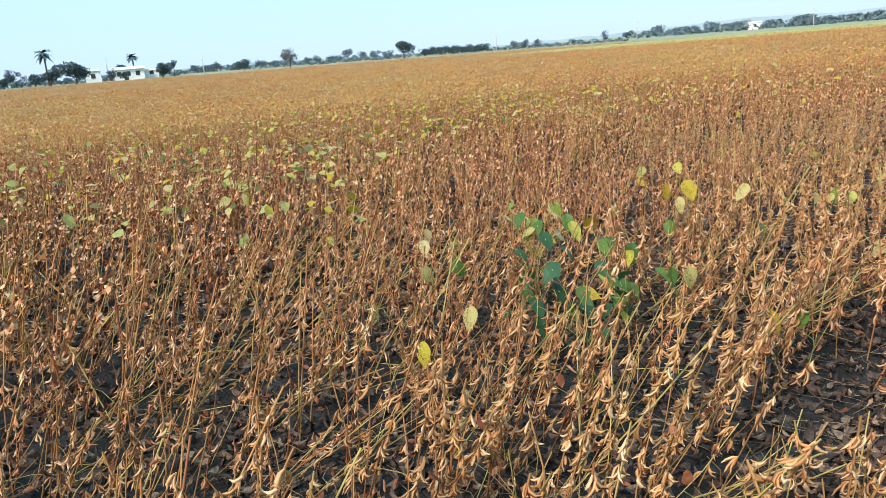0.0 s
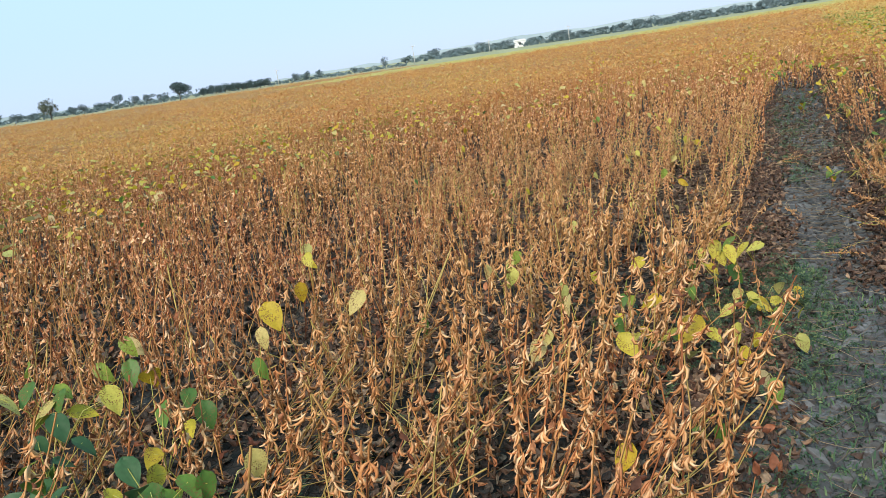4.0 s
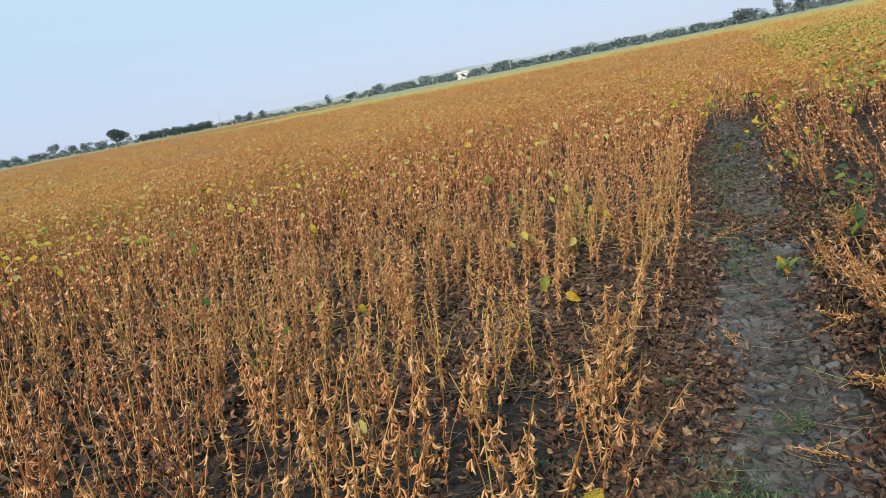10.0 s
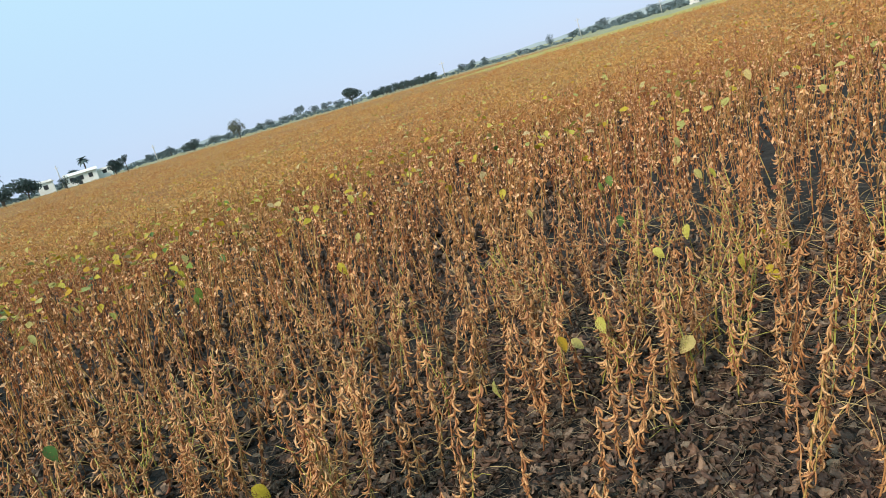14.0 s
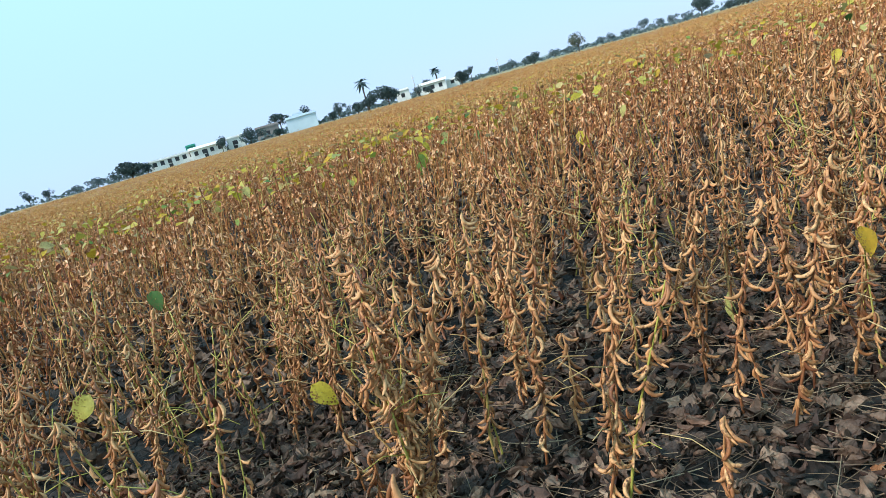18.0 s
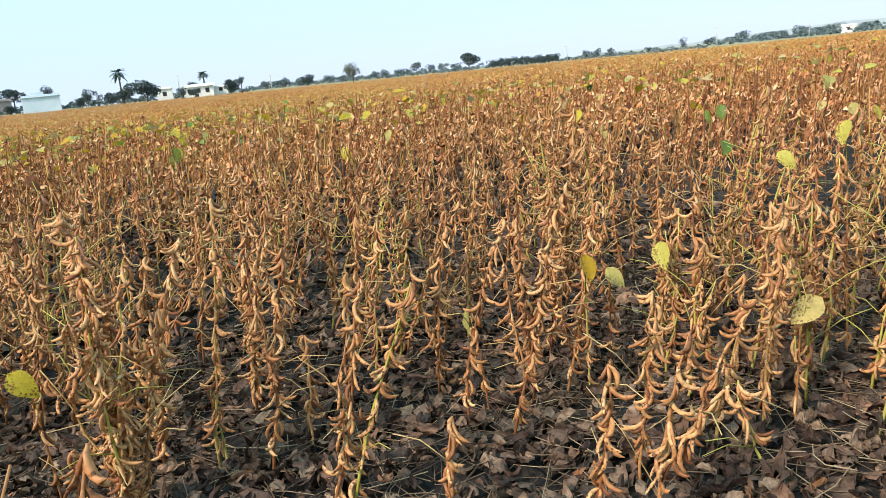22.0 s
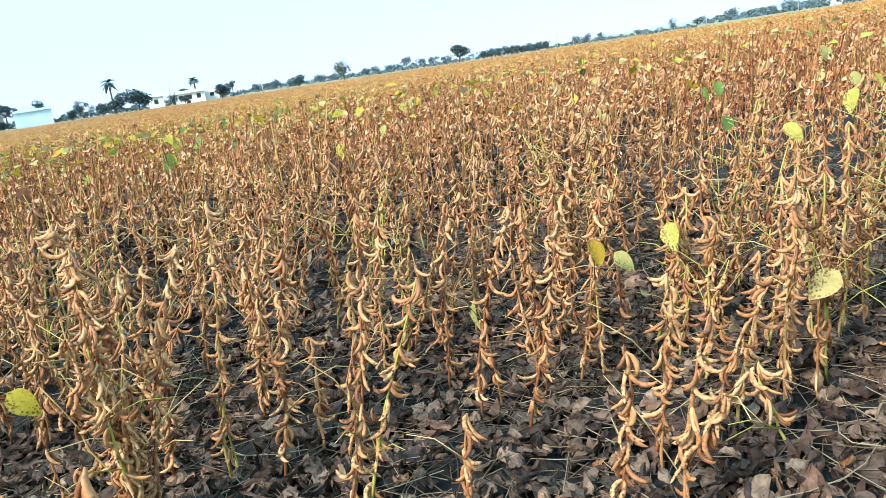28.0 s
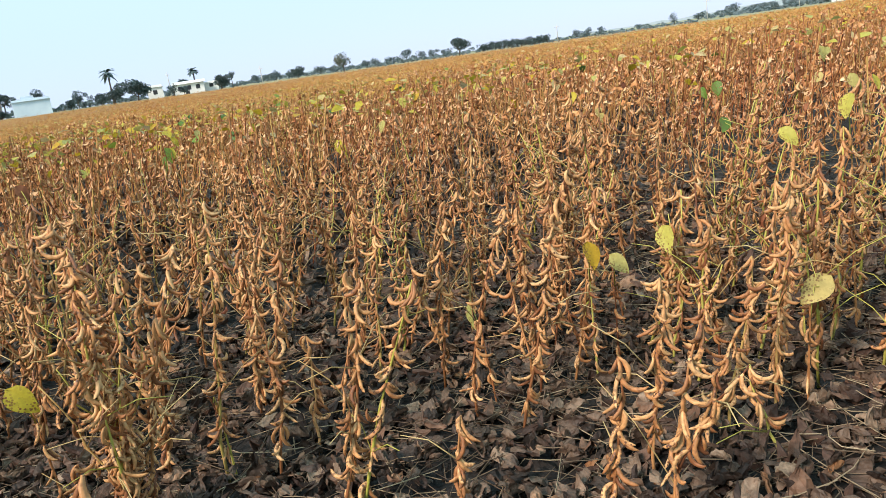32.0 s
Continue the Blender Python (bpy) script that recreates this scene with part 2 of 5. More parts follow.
def soil_material():
    m, n, l, b = material("dark_clay_soil", 0.9)
    a = noise_node(n, l, 9.0, 8.0)
    fine = noise_node(n, l, 70.0, 6.0)
    wide = noise_node(n, l, 0.8, 3.0)
    r = ramp(n, ((0.3, (0.009, 0.009, 0.01)), (0.55, (0.028, 0.024, 0.022)), (0.78, (0.075, 0.074, 0.074))))
    dry = ramp(n, ((0.3, (0.035, 0.035, 0.038)), (0.5, (0.085, 0.084, 0.09)), (0.72, (0.2, 0.2, 0.212))))
    l.new(a.outputs[0], dry.inputs[0])
    where = n.new("ShaderNodeTexCoord")
    xyz = n.new("ShaderNodeSeparateXYZ")
    l.new(where.outputs["Object"], xyz.inputs[0])
    off = n.new("ShaderNodeMath")  # distance from the middle of the trodden, dried-out strip
    off.operation = "SUBTRACT"
    l.new(xyz.outputs["X"], off.inputs[0])
    off.inputs[1].default_value = 1.64
    off2 = n.new("ShaderNodeMath")
    off2.operation = "ABSOLUTE"
    l.new(off.outputs[0], off2.inputs[0])
    ragged = n.new("ShaderNodeMath")
    ragged.operation = "MULTIPLY_ADD"
    l.new(wide.outputs[0], ragged.inputs[0])
    ragged.inputs[1].default_value = 0.5
    l.new(off2.outputs[0], ragged.inputs[2])
    strip = n.new("ShaderNodeMapRange")
    l.new(ragged.outputs[0], strip.inputs[0])
    for slot, value in ((1, 0.42), (2, 0.72), (3, 1.0), (4, 0.0)):
        strip.inputs[slot].default_value = value
    l.new(a.outputs[0], r.inputs[0])
    k = ramp(n, ((0.35, (0.6, 0.6, 0.6)), (0.7, (1.2, 1.2, 1.2))))
    l.new(fine.outputs[0], k.inputs[0])
    c = mixed(n, l, mixed(n, l, r.outputs[0], dry.outputs[0], strip.outputs[0]), k.outputs[0], 0.7, "MULTIPLY")
    w = ramp(n, ((0.45, (0, 0, 0)), (0.65, (1, 1, 1))))
    crumbs = noise_node(n, l, 85.0, 2.0)
    l.new(crumbs.outputs[0], w.inputs[0])
    fac = n.new("ShaderNodeMath")
    fac.operation = "MULTIPLY"
    fac.inputs[1].default_value = 0.45
    l.new(w.outputs[0], fac.inputs[0])
    c = mixed(n, l, c, (0.034, 0.023, 0.017), fac.outputs[0])  # crushed leaf bits
    l.new(c, b.inputs["Base Color"])
    v = n.new("ShaderNodeTexVoronoi")
    v.feature = "DISTANCE_TO_EDGE"
    v.inputs["Scale"].default_value = 16.0
    tc = n.new("ShaderNodeTexCoord")
    l.new(tc.outputs["Object"], v.inputs["Vector"])
    vr = ramp(n, ((0.0, (0, 0, 0)), (0.08, (1, 1, 1))))
    l.new(v.outputs["Distance"], vr.inputs[0])
    h = mixed(n, l, fine.outputs[0], vr.outputs[0], 0.4)
    add_bump(n, l, b, h, 0.8, 0.02)
    return m


def plain_varied(name, c1, c2, scale, rough=0.85, bump=0.0, depth=0.02, detail=5.0):
    m, n, l, b = material(name, rough)
    t = noise_node(n, l, scale, detail)
    r = ramp(n, ((0.32, c1), (0.68, c2)))
    l.new(t.outputs[0], r.inputs[0])
    l.new(r.outputs[0], b.inputs["Base Color"])
    if bump:
        add_bump(n, l, b, t.outputs[0], bump, depth)
    return m


SOIL = soil_material()
DRY_GRASS = plain_varied("dry_grassland", (0.2, 0.2, 0.11), (0.33, 0.31, 0.19), 0.12)
CANOPY = spread("far_crop_canopy", ((0.0, (0.4, 0.195, 0.055)), (1.0, (0.4, 0.195, 0.055))), 0.8, 9.0, bump=1.0, depth=0.3, grain_mix=0.9, patches=(((0.52, 0.33, 0.1), 0.5, 0.5), ((0.27, 0.115, 0.045), 0.5, 1.7)))
CANOPY_GREEN = plain_varied("far_green_crop_canopy", (0.26, 0.22, 0.05), (0.48, 0.38, 0.1), 1.5, 0.8, 1.0, 0.3, 9.0)
# leaf green with some blue distance haze mixed into the colour
FOLIAGE = spread("tree_foliage", ((0.0, (0.042, 0.074, 0.08)), (0.6, (0.075, 0.115, 0.12)), (1.0, (0.12, 0.165, 0.155))), 0.7, 2.0, bump=0)
FOLIAGE_PALE = spread("pale_tree_foliage", ((0.0, (0.12, 0.15, 0.12)), (1.0, (0.22, 0.25, 0.19))), 0.7, 2.0, bump=0)
# the same foliage paler and bluer: stronger haze painted into the colour
FOLIAGE_HAZED = spread("hazed_tree_foliage", ((0.0, (0.11, 0.16, 0.18)), (0.6, (0.15, 0.205, 0.225)), (1.0, (0.2, 0.25, 0.26))), 0.8, 2.0, bump=0)
BARK = plain_varied("bark", (0.06, 0.05, 0.04), (0.14, 0.11, 0.09), 3.0)
WHITEWASH = plain_varied("whitewashed_wall", (0.66, 0.64, 0.62), (0.8, 0.79, 0.77), 0.6)
BLUE_WALL = plain_varied("pale_blue_wall", (0.5, 0.6, 0.68), (0.6, 0.69, 0.76), 0.5)
BRICK_WALL = plain_varied("grey_brown_wall", (0.24, 0.2, 0.19), (0.34, 0.3, 0.28), 0.8)
DARK_OPENING = plain_varied("dark_window", (0.03, 0.03, 0.035), (0.05, 0.05, 0.055), 1.0, 0.4)
TANK_GREEN = plain_varied("green_sheet", (0.05, 0.3, 0.2), (0.08, 0.36, 0.26), 1.0, 0.5)
CONCRETE = plain_varied("pole_concrete", (0.35, 0.35, 0.34), (0.5, 0.5, 0.48), 2.0)


# ---------------------------------------------------------------- mesh helpers
def mesh_of(name, verts, tris, mats, index=None, smooth=True):
    verts = np.asarray(verts, np.float32).reshape(-1, 3)
    tris = np.asarray(tris, np.int32).reshape(-1, 3)
    me = bpy.data.meshes.new(name)
    me.vertices.add(len(verts))
    me.vertices.foreach_set("co", verts.ravel())
    me.loops.add(len(tris) * 3)
    me.loops.foreach_set("vertex_index", tris.ravel())
    me.polygons.add(len(tris))
    me.polygons.foreach_set("loop_start", np.arange(0, len(tris) * 3, 3, dtype=np.int32))
    me.polygons.foreach_set("use_smooth", np.full(len(tris), smooth, dtype=bool))
    for m in mats if isinstance(mats, (list, tuple)) else [mats]:
        me.materials.append(m)
    if index is not None:
        me.polygons.foreach_set("material_index", np.asarray(index, np.int32))
    me.update(calc_edges=True)
    return me


def joined(pieces):
    """One pair of arrays out of many (verts, tris) pairs."""
    vs, ts, at = [], [], 0
    for v, t in pieces:
        vs.append(v)
        ts.append(np.asarray(t) + at)
        at += len(v)
    return np.concatenate(vs), np.concatenate(ts)


def scattered(v, t, places, turns, scales, tilt=None, lean=None):
    """Copies of one small mesh at many places, turned about z, as two arrays."""
    places, turns, scales = np.asarray(places, float), np.asarray(turns, float), np.asarray(scales, float)
    k = len(places)
    base = v[None] * scales[:, None, None]
    if tilt is not None:
        a, b = tilt[:, 0:1], tilt[:, 1:2]
        x, y, z = base[..., 0], base[..., 1], base[..., 2]
        y, z = y * np.cos(a) - z * np.sin(a), y * np.sin(a) + z * np.cos(a)
        x, z = x * np.cos(b) + z * np.sin(b), -x * np.sin(b) + z * np.cos(b)
        base = np.stack([x, y, z], -1)
    c, s = np.cos(turns)[:, None], np.sin(turns)[:, None]
    out = np.stack([base[..., 0] * c - base[..., 1] * s, base[..., 0] * s + base[..., 1] * c, base[..., 2]], -1) + places[:, None]
    if lean is not None:
        out[..., 0] += lean[:, 0:1] * base[..., 2]
        out[..., 1] += lean[:, 1:2] * base[..., 2]
    tri = t[None] + (np.arange(k) * len(v))[:, None, None]
    return out.reshape(-1, 3), tri.reshape(-1, 3)


def tube(points, radii, sides=5, flat=1.0, closed=True):
    """A tapered tube along points; flat squeezes it across its own plane."""
    p = np.asarray(points, float)
    if sides == 2:
        side = np.array([0, 1.0, 0]) * np.broadcast_to(np.asarray(radii, float), (len(p),))[:, None]
        k = len(p)
        return np.concatenate([p - side, p + side]), np.array([f for i in range(k - 1) for f in ((i, i + 1, k + i + 1), (i, k + i + 1, k + i))])
    r = np.broadcast_to(np.asarray(radii, float), (len(p),))
    d = np.gradient(p, axis=0)
    d /= np.linalg.norm(d, axis=1, keepdims=True) + 1e-9
    ref = np.array([0.31, 0.95, 0.02]) if abs(d[0] @ [0.31, 0.95, 0.02]) < 0.9 else np.array([1.0, 0, 0])
    bend = p[-1] - p[0]
    nrm = np.cross(p[len(p) // 2] - p[0], bend)
    if np.linalg.norm(nrm) > 1e-7:
        ref = nrm / np.linalg.norm(nrm)
    u = np.cross(d, ref)
    u /= np.linalg.norm(u, axis=1, keepdims=True) + 1e-9
    w = np.cross(d, u)
    a = np.linspace(0, 2 * np.pi, sides, endpoint=False)
    ring = p[:, None] + r[:, None, None] * (np.cos(a)[None, :, None] * u[:, None] + flat * np.sin(a)[None, :, None] * w[:, None])
    v = ring.reshape(-1, 3)
    t = []
    for i in range(len(p) - 1):
        for j in range(sides):
            q, s = i * sides + j, i * sides + (j + 1) % sides
            t += [(q, s, s + sides), (q, s + sides, q + sides)]
    if closed and sides > 3:
        for i0, flip in ((0, True), ((len(p) - 1) * sides, False)):
            for j in range(1, sides - 1):
                t.append((i0, i0 + j + 1, i0 + j) if flip else (i0, i0 + j, i0 + j + 1))
    return v, np.array(t)


def leaf_blade(length, width, fold=0.25, droop=0.3, nu=6, nv=4, rng=None, wave=0.0, curl=0.0):
    """An ovate leaf blade from its stalk along +x, with a keel and a drooping tip."""
    u = np.linspace(0, 1, nu + 1)
    s = np.linspace(-1, 1, nv + 1)
    half = width / 2 * np.sin(np.pi * np.clip(u, 0, 1) ** 0.72) ** 0.8
    half[0], half[-1] = width * 0.03, width * 0.015
    x = length * u[:, None] + 0 * s[None]
    y = half[:, None] * s[None]
    z = fold * np.abs(y) - droop * length * u[:, None] ** 2
    if curl:
        # the rim rolls over and the blade buckles, as on a dead leaf
        f = rng.uniform(0, 6.28, 4)
        y = y * (1 + 0.18 * np.sin(9 * u[:, None] + f[0]))
        z = z + curl * length * (s[None] ** 2 * (0.5 + 0.5 * np.sin(6 * u[:, None] + f[1])) + 0.35 * np.sin(5 * u[:, None] + 2.5 * s[None] + f[2]))
        y = y * (1 - 0.35 * abs(curl) * s[None] ** 2)
        x = x + 0.12 * length * np.sin(3 * s[None] + f[3])
    if rng is not None and wave:
        z = z + wave * length * rng.normal(size=z.shape)
    v = np.stack([x, y, z], -1).reshape(-1, 3)
    t = []
    for i in range(nu):
        for j in range(nv):
            a = i * (nv + 1) + j
            t += [(a, a + nv + 1, a + nv + 2), (a, a + nv + 2, a + 1)]
    return v, np.array(t)


def moved(v, m):
    m = np.array(m)
    return v @ m[:3, :3].T + m[:3, 3]


def part(name, arrays, mat, parent, label="", at=None, smooth=True):
    ob = new(name, arrays if isinstance(arrays, bpy.types.Mesh) else mesh_of(name, *arrays, mat, smooth=smooth and len(arrays[0]) != 24))
    ob.parent = parent
    if at is not None:
        ob.matrix_basis = at
    if label:
        ob["label"] = label
    return ob


# ---------------------------------------------------------------- the ground
def rise(x):
    """The land climbs gently towards the village."""
    return 7.5e-5 * np.minimum(0, np.maximum(np.asarray(x, float), -215) + 12) ** 2


def bumps(x, y):
    """Clods and wheel ruts near the walk, in metres."""
    r = 0.012 * np.sin(5.1 * x + 1.3 * np.sin(2.3 * y)) * np.sin(4.3 * y + 0.7) + 0.008 * np.sin(13 * x + 2 * y) * np.sin(11 * y - 3 * x)
    rut = -0.035 * np.exp(-(((x - 1.78) / 0.11) ** 2)) + 0.02 * np.exp(-(((x - 1.5) / 0.12) ** 2))
    return (r + rut) * np.exp(-((np.hypot(x - 0.6, y + 1.5) / 12) ** 4))


def ground_z(x, y):
    q = np.clip((-1.0 - np.asarray(y, float)) / 2.4, 0, 1)  # the strip stands a little higher where the walk begins
    return rise(x) + bumps(np.asarray(x, float), np.asarray(y, float)) + 0.09 * q * q * (3 - 2 * q)


def sheet(xs, ys, height):
    X, Y = np.meshgrid(xs, ys, indexing="ij")
    v = np.stack([X, Y, height(X, Y)], -1).reshape(-1, 3)
    n, m = len(xs), len(ys)
    i, j = np.meshgrid(np.arange(n - 1), np.arange(m - 1), indexing="ij")
    a = (i * m + j).ravel()
    t = np.concatenate([np.stack([a, a + m, a + m + 1], -1), np.stack([a, a + m + 1, a + 1], -1)])
    return v, t


def steps(lo, near_lo, near_hi, hi, fine):
    a = near_lo - np.geomspace(fine, near_lo - lo + fine, 60)[::-1] + fine
    b = near_hi + np.geomspace(fine, hi - near_hi + fine, 60) - fine
    return np.unique(np.concatenate([a, np.arange(near_lo, near_hi, fine), b]).round(4))


gv, gt = sheet(steps(-2200, -2.5, 3.2, 2200, 0.045), steps(-1500, -6.5, 4.5, 2600, 0.06), ground_z)
ground = new("ground", mesh_of("ground", gv, gt, [SOIL, DRY_GRASS], np.hypot(gv[gt[:, 0], 0] - 1.5, gv[gt[:, 0], 1] + 4) > 125))
tagged(ground, "dark cracked clay soil under the ripe crop", "ground", kind="structure")


# ---------------------------------------------------------------- soybean plants
def pod_arrays(rng, sides=5, segs=5, length=0.052, thick=1.0):
    """A curved, beaked pod with the swellings of two or three seeds, hanging out from its stalk at the origin."""
    bend = rng.uniform(1.3, 2.75)
    q = np.linspace(0, 1, segs + 1)
    ang = -2.0 + bend * q
    dx, dz = np.cos(ang), np.sin(ang)
    x = np.concatenate([[0], np.cumsum((dx[1:] + dx[:-1]) / 2)]) / segs * length
    z = np.concatenate([[0], np.cumsum((dz[1:] + dz[:-1]) / 2)]) / segs * length
    y = rng.normal(0, 0.003) * q**2
    r = 0.0039 * thick * np.array([np.interp(v, [0, 0.12, 0.35, 0.6, 0.85, 1], [0.25, 0.8, 1.0, 0.98, 0.8, 0.16]) for v in q])
    if segs >= 5:
        r = r * (1 + 0.13 * np.sin(q * 18 + rng.uniform(0, 6)))
    return tube(np.stack([x, y + 0 * x, z], -1), r, sides, 0.72, closed=sides > 2)


def stem_line(rng, base, height, lean, azim, n=7):
    q = np.linspace(0, 1, n)
    wob = np.cumsum(rng.normal(0, 0.006, (n, 2)), axis=0)
    wob -= wob[0]
    out = height * np.sin(lean) * q**1.25
    return np.stack([base[0] + out * np.cos(azim) + wob[:, 0], base[1] + out * np.sin(azim) + wob[:, 1], base[2] + height * np.cos(lean) * q], -1)


def spaced(line, gap, first):
    seg = np.linalg.norm(np.diff(line, axis=0), axis=1)
    at = np.concatenate([[0], np.cumsum(seg)])
    d = np.arange(first, at[-1] - 0.004, gap)
    return np.stack([np.interp(d, at, line[:, k]) for k in range(3)], -1)


def plant_lines(rng, height, branches):
    lines = [(stem_line(rng, (0, 0, -0.01), height, rng.uniform(0, 0.1), rng.uniform(0, 6.28)), 0.0033)]
    for _ in range(branches):
        z = rng.uniform(0.05, 0.17)
        main = lines[0][0]
        b = np.array([np.interp(z, main[:, 2], main[:, k]) for k in range(3)])
        lines.append((stem_line(rng, b, (height - z) * rng.uniform(0.65, 0.95), rng.uniform(0.18, 0.42), rng.uniform(0, 6.28)), 0.0023))
    return lines


def bunch(rng, at, count, sides, segs, outward=None):
    """The pods at one node, as a list of arrays."""
    pieces = []
    a0 = rng.uniform(0, 6.28) if outward is None else outward
    for k in range(count):
        v, t = pod_arrays(rng, sides, segs, rng.uniform(0.037, 0.053) if sides > 4 else rng.uniform(0.032, 0.045))
        m = Matrix.Translation(Vector(at)) @ Euler((rng.normal(0, 0.35), rng.normal(0.05, 0.35), a0 + rng.normal(0, 0.9))).to_matrix().to_4x4()
        pieces.append((moved(v, m), t))
    return pieces


def build_plant(seed, height, branches, fine, stem_mat=None, bend=0.0):
    """One ripe, leafless soybean plant: stem, branches, dry leaf stalks and pods."""
    rng = np.random.default_rng(seed)
    root = new("soybean_plant")
    pods = []
    grid = (6, 7) if fine else (4, 3)
    for i, (line, r) in enumerate(plant_lines(rng, height, branches)):
        q = np.linspace(1, 0.45, len(line))
        part("stem" if i == 0 else "branch", tube(line, r * q, 6), stem_mat or STEM, root)
        for k, nd in enumerate(spaced(line, 0.028 if i == 0 else 0.032, 0.095 if i == 0 else 0.05)):
            pods += bunch(rng, nd, rng.integers(1, 4) if i else rng.integers(2, 5), *grid, 2.4 * k + rng.normal(0, 0.4))
        if i == 0:
            pods += bunch(rng, line[-1], 3, 5, 5)
        for _ in range(2 if i == 0 else 1):
            z0 = line[rng.integers(2, 5)]
            a, ln = rng.uniform(0, 6.28), rng.uniform(0.08, 0.2)
            tip = z0 + ln * np.array([math.cos(a) * 0.75, math.sin(a) * 0.75, rng.uniform(-0.1, 0.7)])
            part("leaf_stalk", tube(np.array([z0, (z0 + tip) / 2 + (0, 0, 0.012), tip]), np.array([0.0013, 0.001, 0.0007]), 4), stem_mat or STALK_DRY, root)
    if fine:
        for p in pods:
            part("pod", p, POD, root)
    else:
        tagged(part("pod_cluster", joined(pods), POD, root), kind="stuff")
    return tagged(root, "ripe leafless soybean plant with dry tan pods", "crop plant", "ripe soybean plants in rows")


ROWS = [1.14 - 0.44 * k for k in range(60)]
ROWS_RIGHT = [2.28 + 0.44 * k for k in range(40)]


def stand(x, y):
    """Whether a plant of the rows may stand there: the trodden spots at the edge stay bare."""
    d, az = np.hypot(x - 1.2, y + 0.32), math.degrees(math.atan2(x - 1.2, y + 0.32))
    if d < 0.2 or (0.3 < d < 1.7 and -88 < az < -9):
        return False
    if math.hypot(x - 0.15, y + 4.5) < 0.27 or math.hypot(x + 0.24, y + 4.3) < 0.17:
        return False
    if 1.9 < x < 2.6 and (0.6 < y < 2.3 or y < -1.4):
        return False
    if (x - 1.05) ** 2 / 0.1 + (y + 6.6) ** 2 / 0.5 < 1:
        return False
    if ((x - 0.93) / 0.25) ** 2 + ((y + 4.7) / 0.34) ** 2 < 1 or (1.16 < x < 1.5 and -2.75 < y < -1.65):
        return False
    return True


# plants that stand free near the end of the walk: place, how far the top leans out, height
FREE = [
    (-0.01, 0.02, 0.05, 0.15, 0.50), (-0.07, 0.20, 0.02, 0.05, 0.55), (0.06, 0.24, 0.04, 0.08, 0.44), (-0.36, 0.43, 0.04, 0.09, 0.48), (0.27, 0.22, 0.05, 0.09, 0.42),
    (0.21, 0.61, 0.03, 0.04, 0.45), (0.33, 0.60, 0.09, 0.08, 0.52), (0.26, 0.86, 0.06, 0.05, 0.45), (0.70, 0.48, 0.03, 0.03, 0.36), (0.60, 0.72, 0.14, 0.07, 0.30),
    (0.63, 0.42, 0.05, 0.04, 0.33), (0.48, 1.09, -0.02, -0.01, 0.42), (0.68, 0.90, 0.05, 0.02, 0.45), (0.63, 0.98, 0.03, 0.01, 0.43), (0.46, 0.31, 0.02, 0.02, 0.23),
    (-0.06, -0.05, 0.01, 0.04, 0.17), (-0.59, 0.01, 0.03, 0.12, 0.57), (0.01, 0.35, 0.02, 0.03, 0.24), (0.03, 0.69, 0.03, 0.03, 0.41), (0.23, 0.78, 0.02, 0.02, 0.44),
    (-0.22, 0.36, 0.03, 0.06, 0.42), (-0.12, 0.62, 0.02, 0.05, 0.42), (-0.30, 0.72, 0.03, 0.04, 0.44), (0.10, 1.0, 0.03, 0.04, 0.44), (-0.35, 0.16, 0.02, 0.08, 0.46),
]
FREE += [(0.78, 0.12, 0.03, 0.03, 0.27), (-0.80, -0.04, 0.02, 0.08, 0.47), (-0.17, 0.13, 0.03, 0.06, 0.47), (-0.25, 0.40, 0.02, 0.05, 0.45), (0.04, 0.42, 0.03, 0.04, 0.38), (0.60, 0.62, 0.04, 0.04, 0.36), (0.64, 0.80, 0.05, 0.03, 0.34), (-0.92, 0.08, 0.02, 0.08, 0.46)]
# the same, with yellow-green stems
FREE_GREEN = [(0.28, 0.25, 0.09, 0.14, 0.40), (0.31, 1.08, 0.10, 0.06, 0.37), (0.40, 1.04, 0.02, 0.02, 0.40), (-0.82, 0.13, 0.03, 0.15, 0.54), (0.75, 0.77, -0.04, -0.01, 0.17), (0.52, 0.9, 0.06, 0.03, 0.36), (0.70, 1.05, 0.05, 0.02, 0.44), (0.78, 1.15, 0.03, 0.02, 0.47), (0.66, 1.22, 0.04, 0.02, 0.48), (0.55, 1.12, 0.04, 0.03, 0.45), (0.84, 1.0, 0.03, 0.02, 0.42)]
rng = np.random.default_rng(11)
spots = []
for rx in ROWS[:34] + ROWS_RIGHT[:22]:
    y = -11.0
    while y < 20:
        y += rng.uniform(0.045, 0.105)
        if rng.random() < 0.04:
            y += rng.uniform(0.08, 0.2)
        if 1.9 < rx < 3.8 and y < 10:  # the rows beyond the path are thin and broken
            y += rng.uniform(0.0, 0.06) if rng.random() < 0.95 else rng.uniform(0.2, 0.6)
        spots.append((rx + rng.normal(0, 0.09) + 0.03 * np.sin(0.9 * y + rx), y))
# a loose outer row where the walk begins
spots += [(1.36 + rng.normal(0, 0.08), -6.9 + 0.13 * k + rng.uniform(0, 0.1)) for k in range(28)]
# late plants close the path farther on
spots += [(rng.uniform(1.3, 1.95), rng.uniform(7.4, 18.0)) for _ in range(150)]
spots = np.array([p for p in spots if stand(*p)])
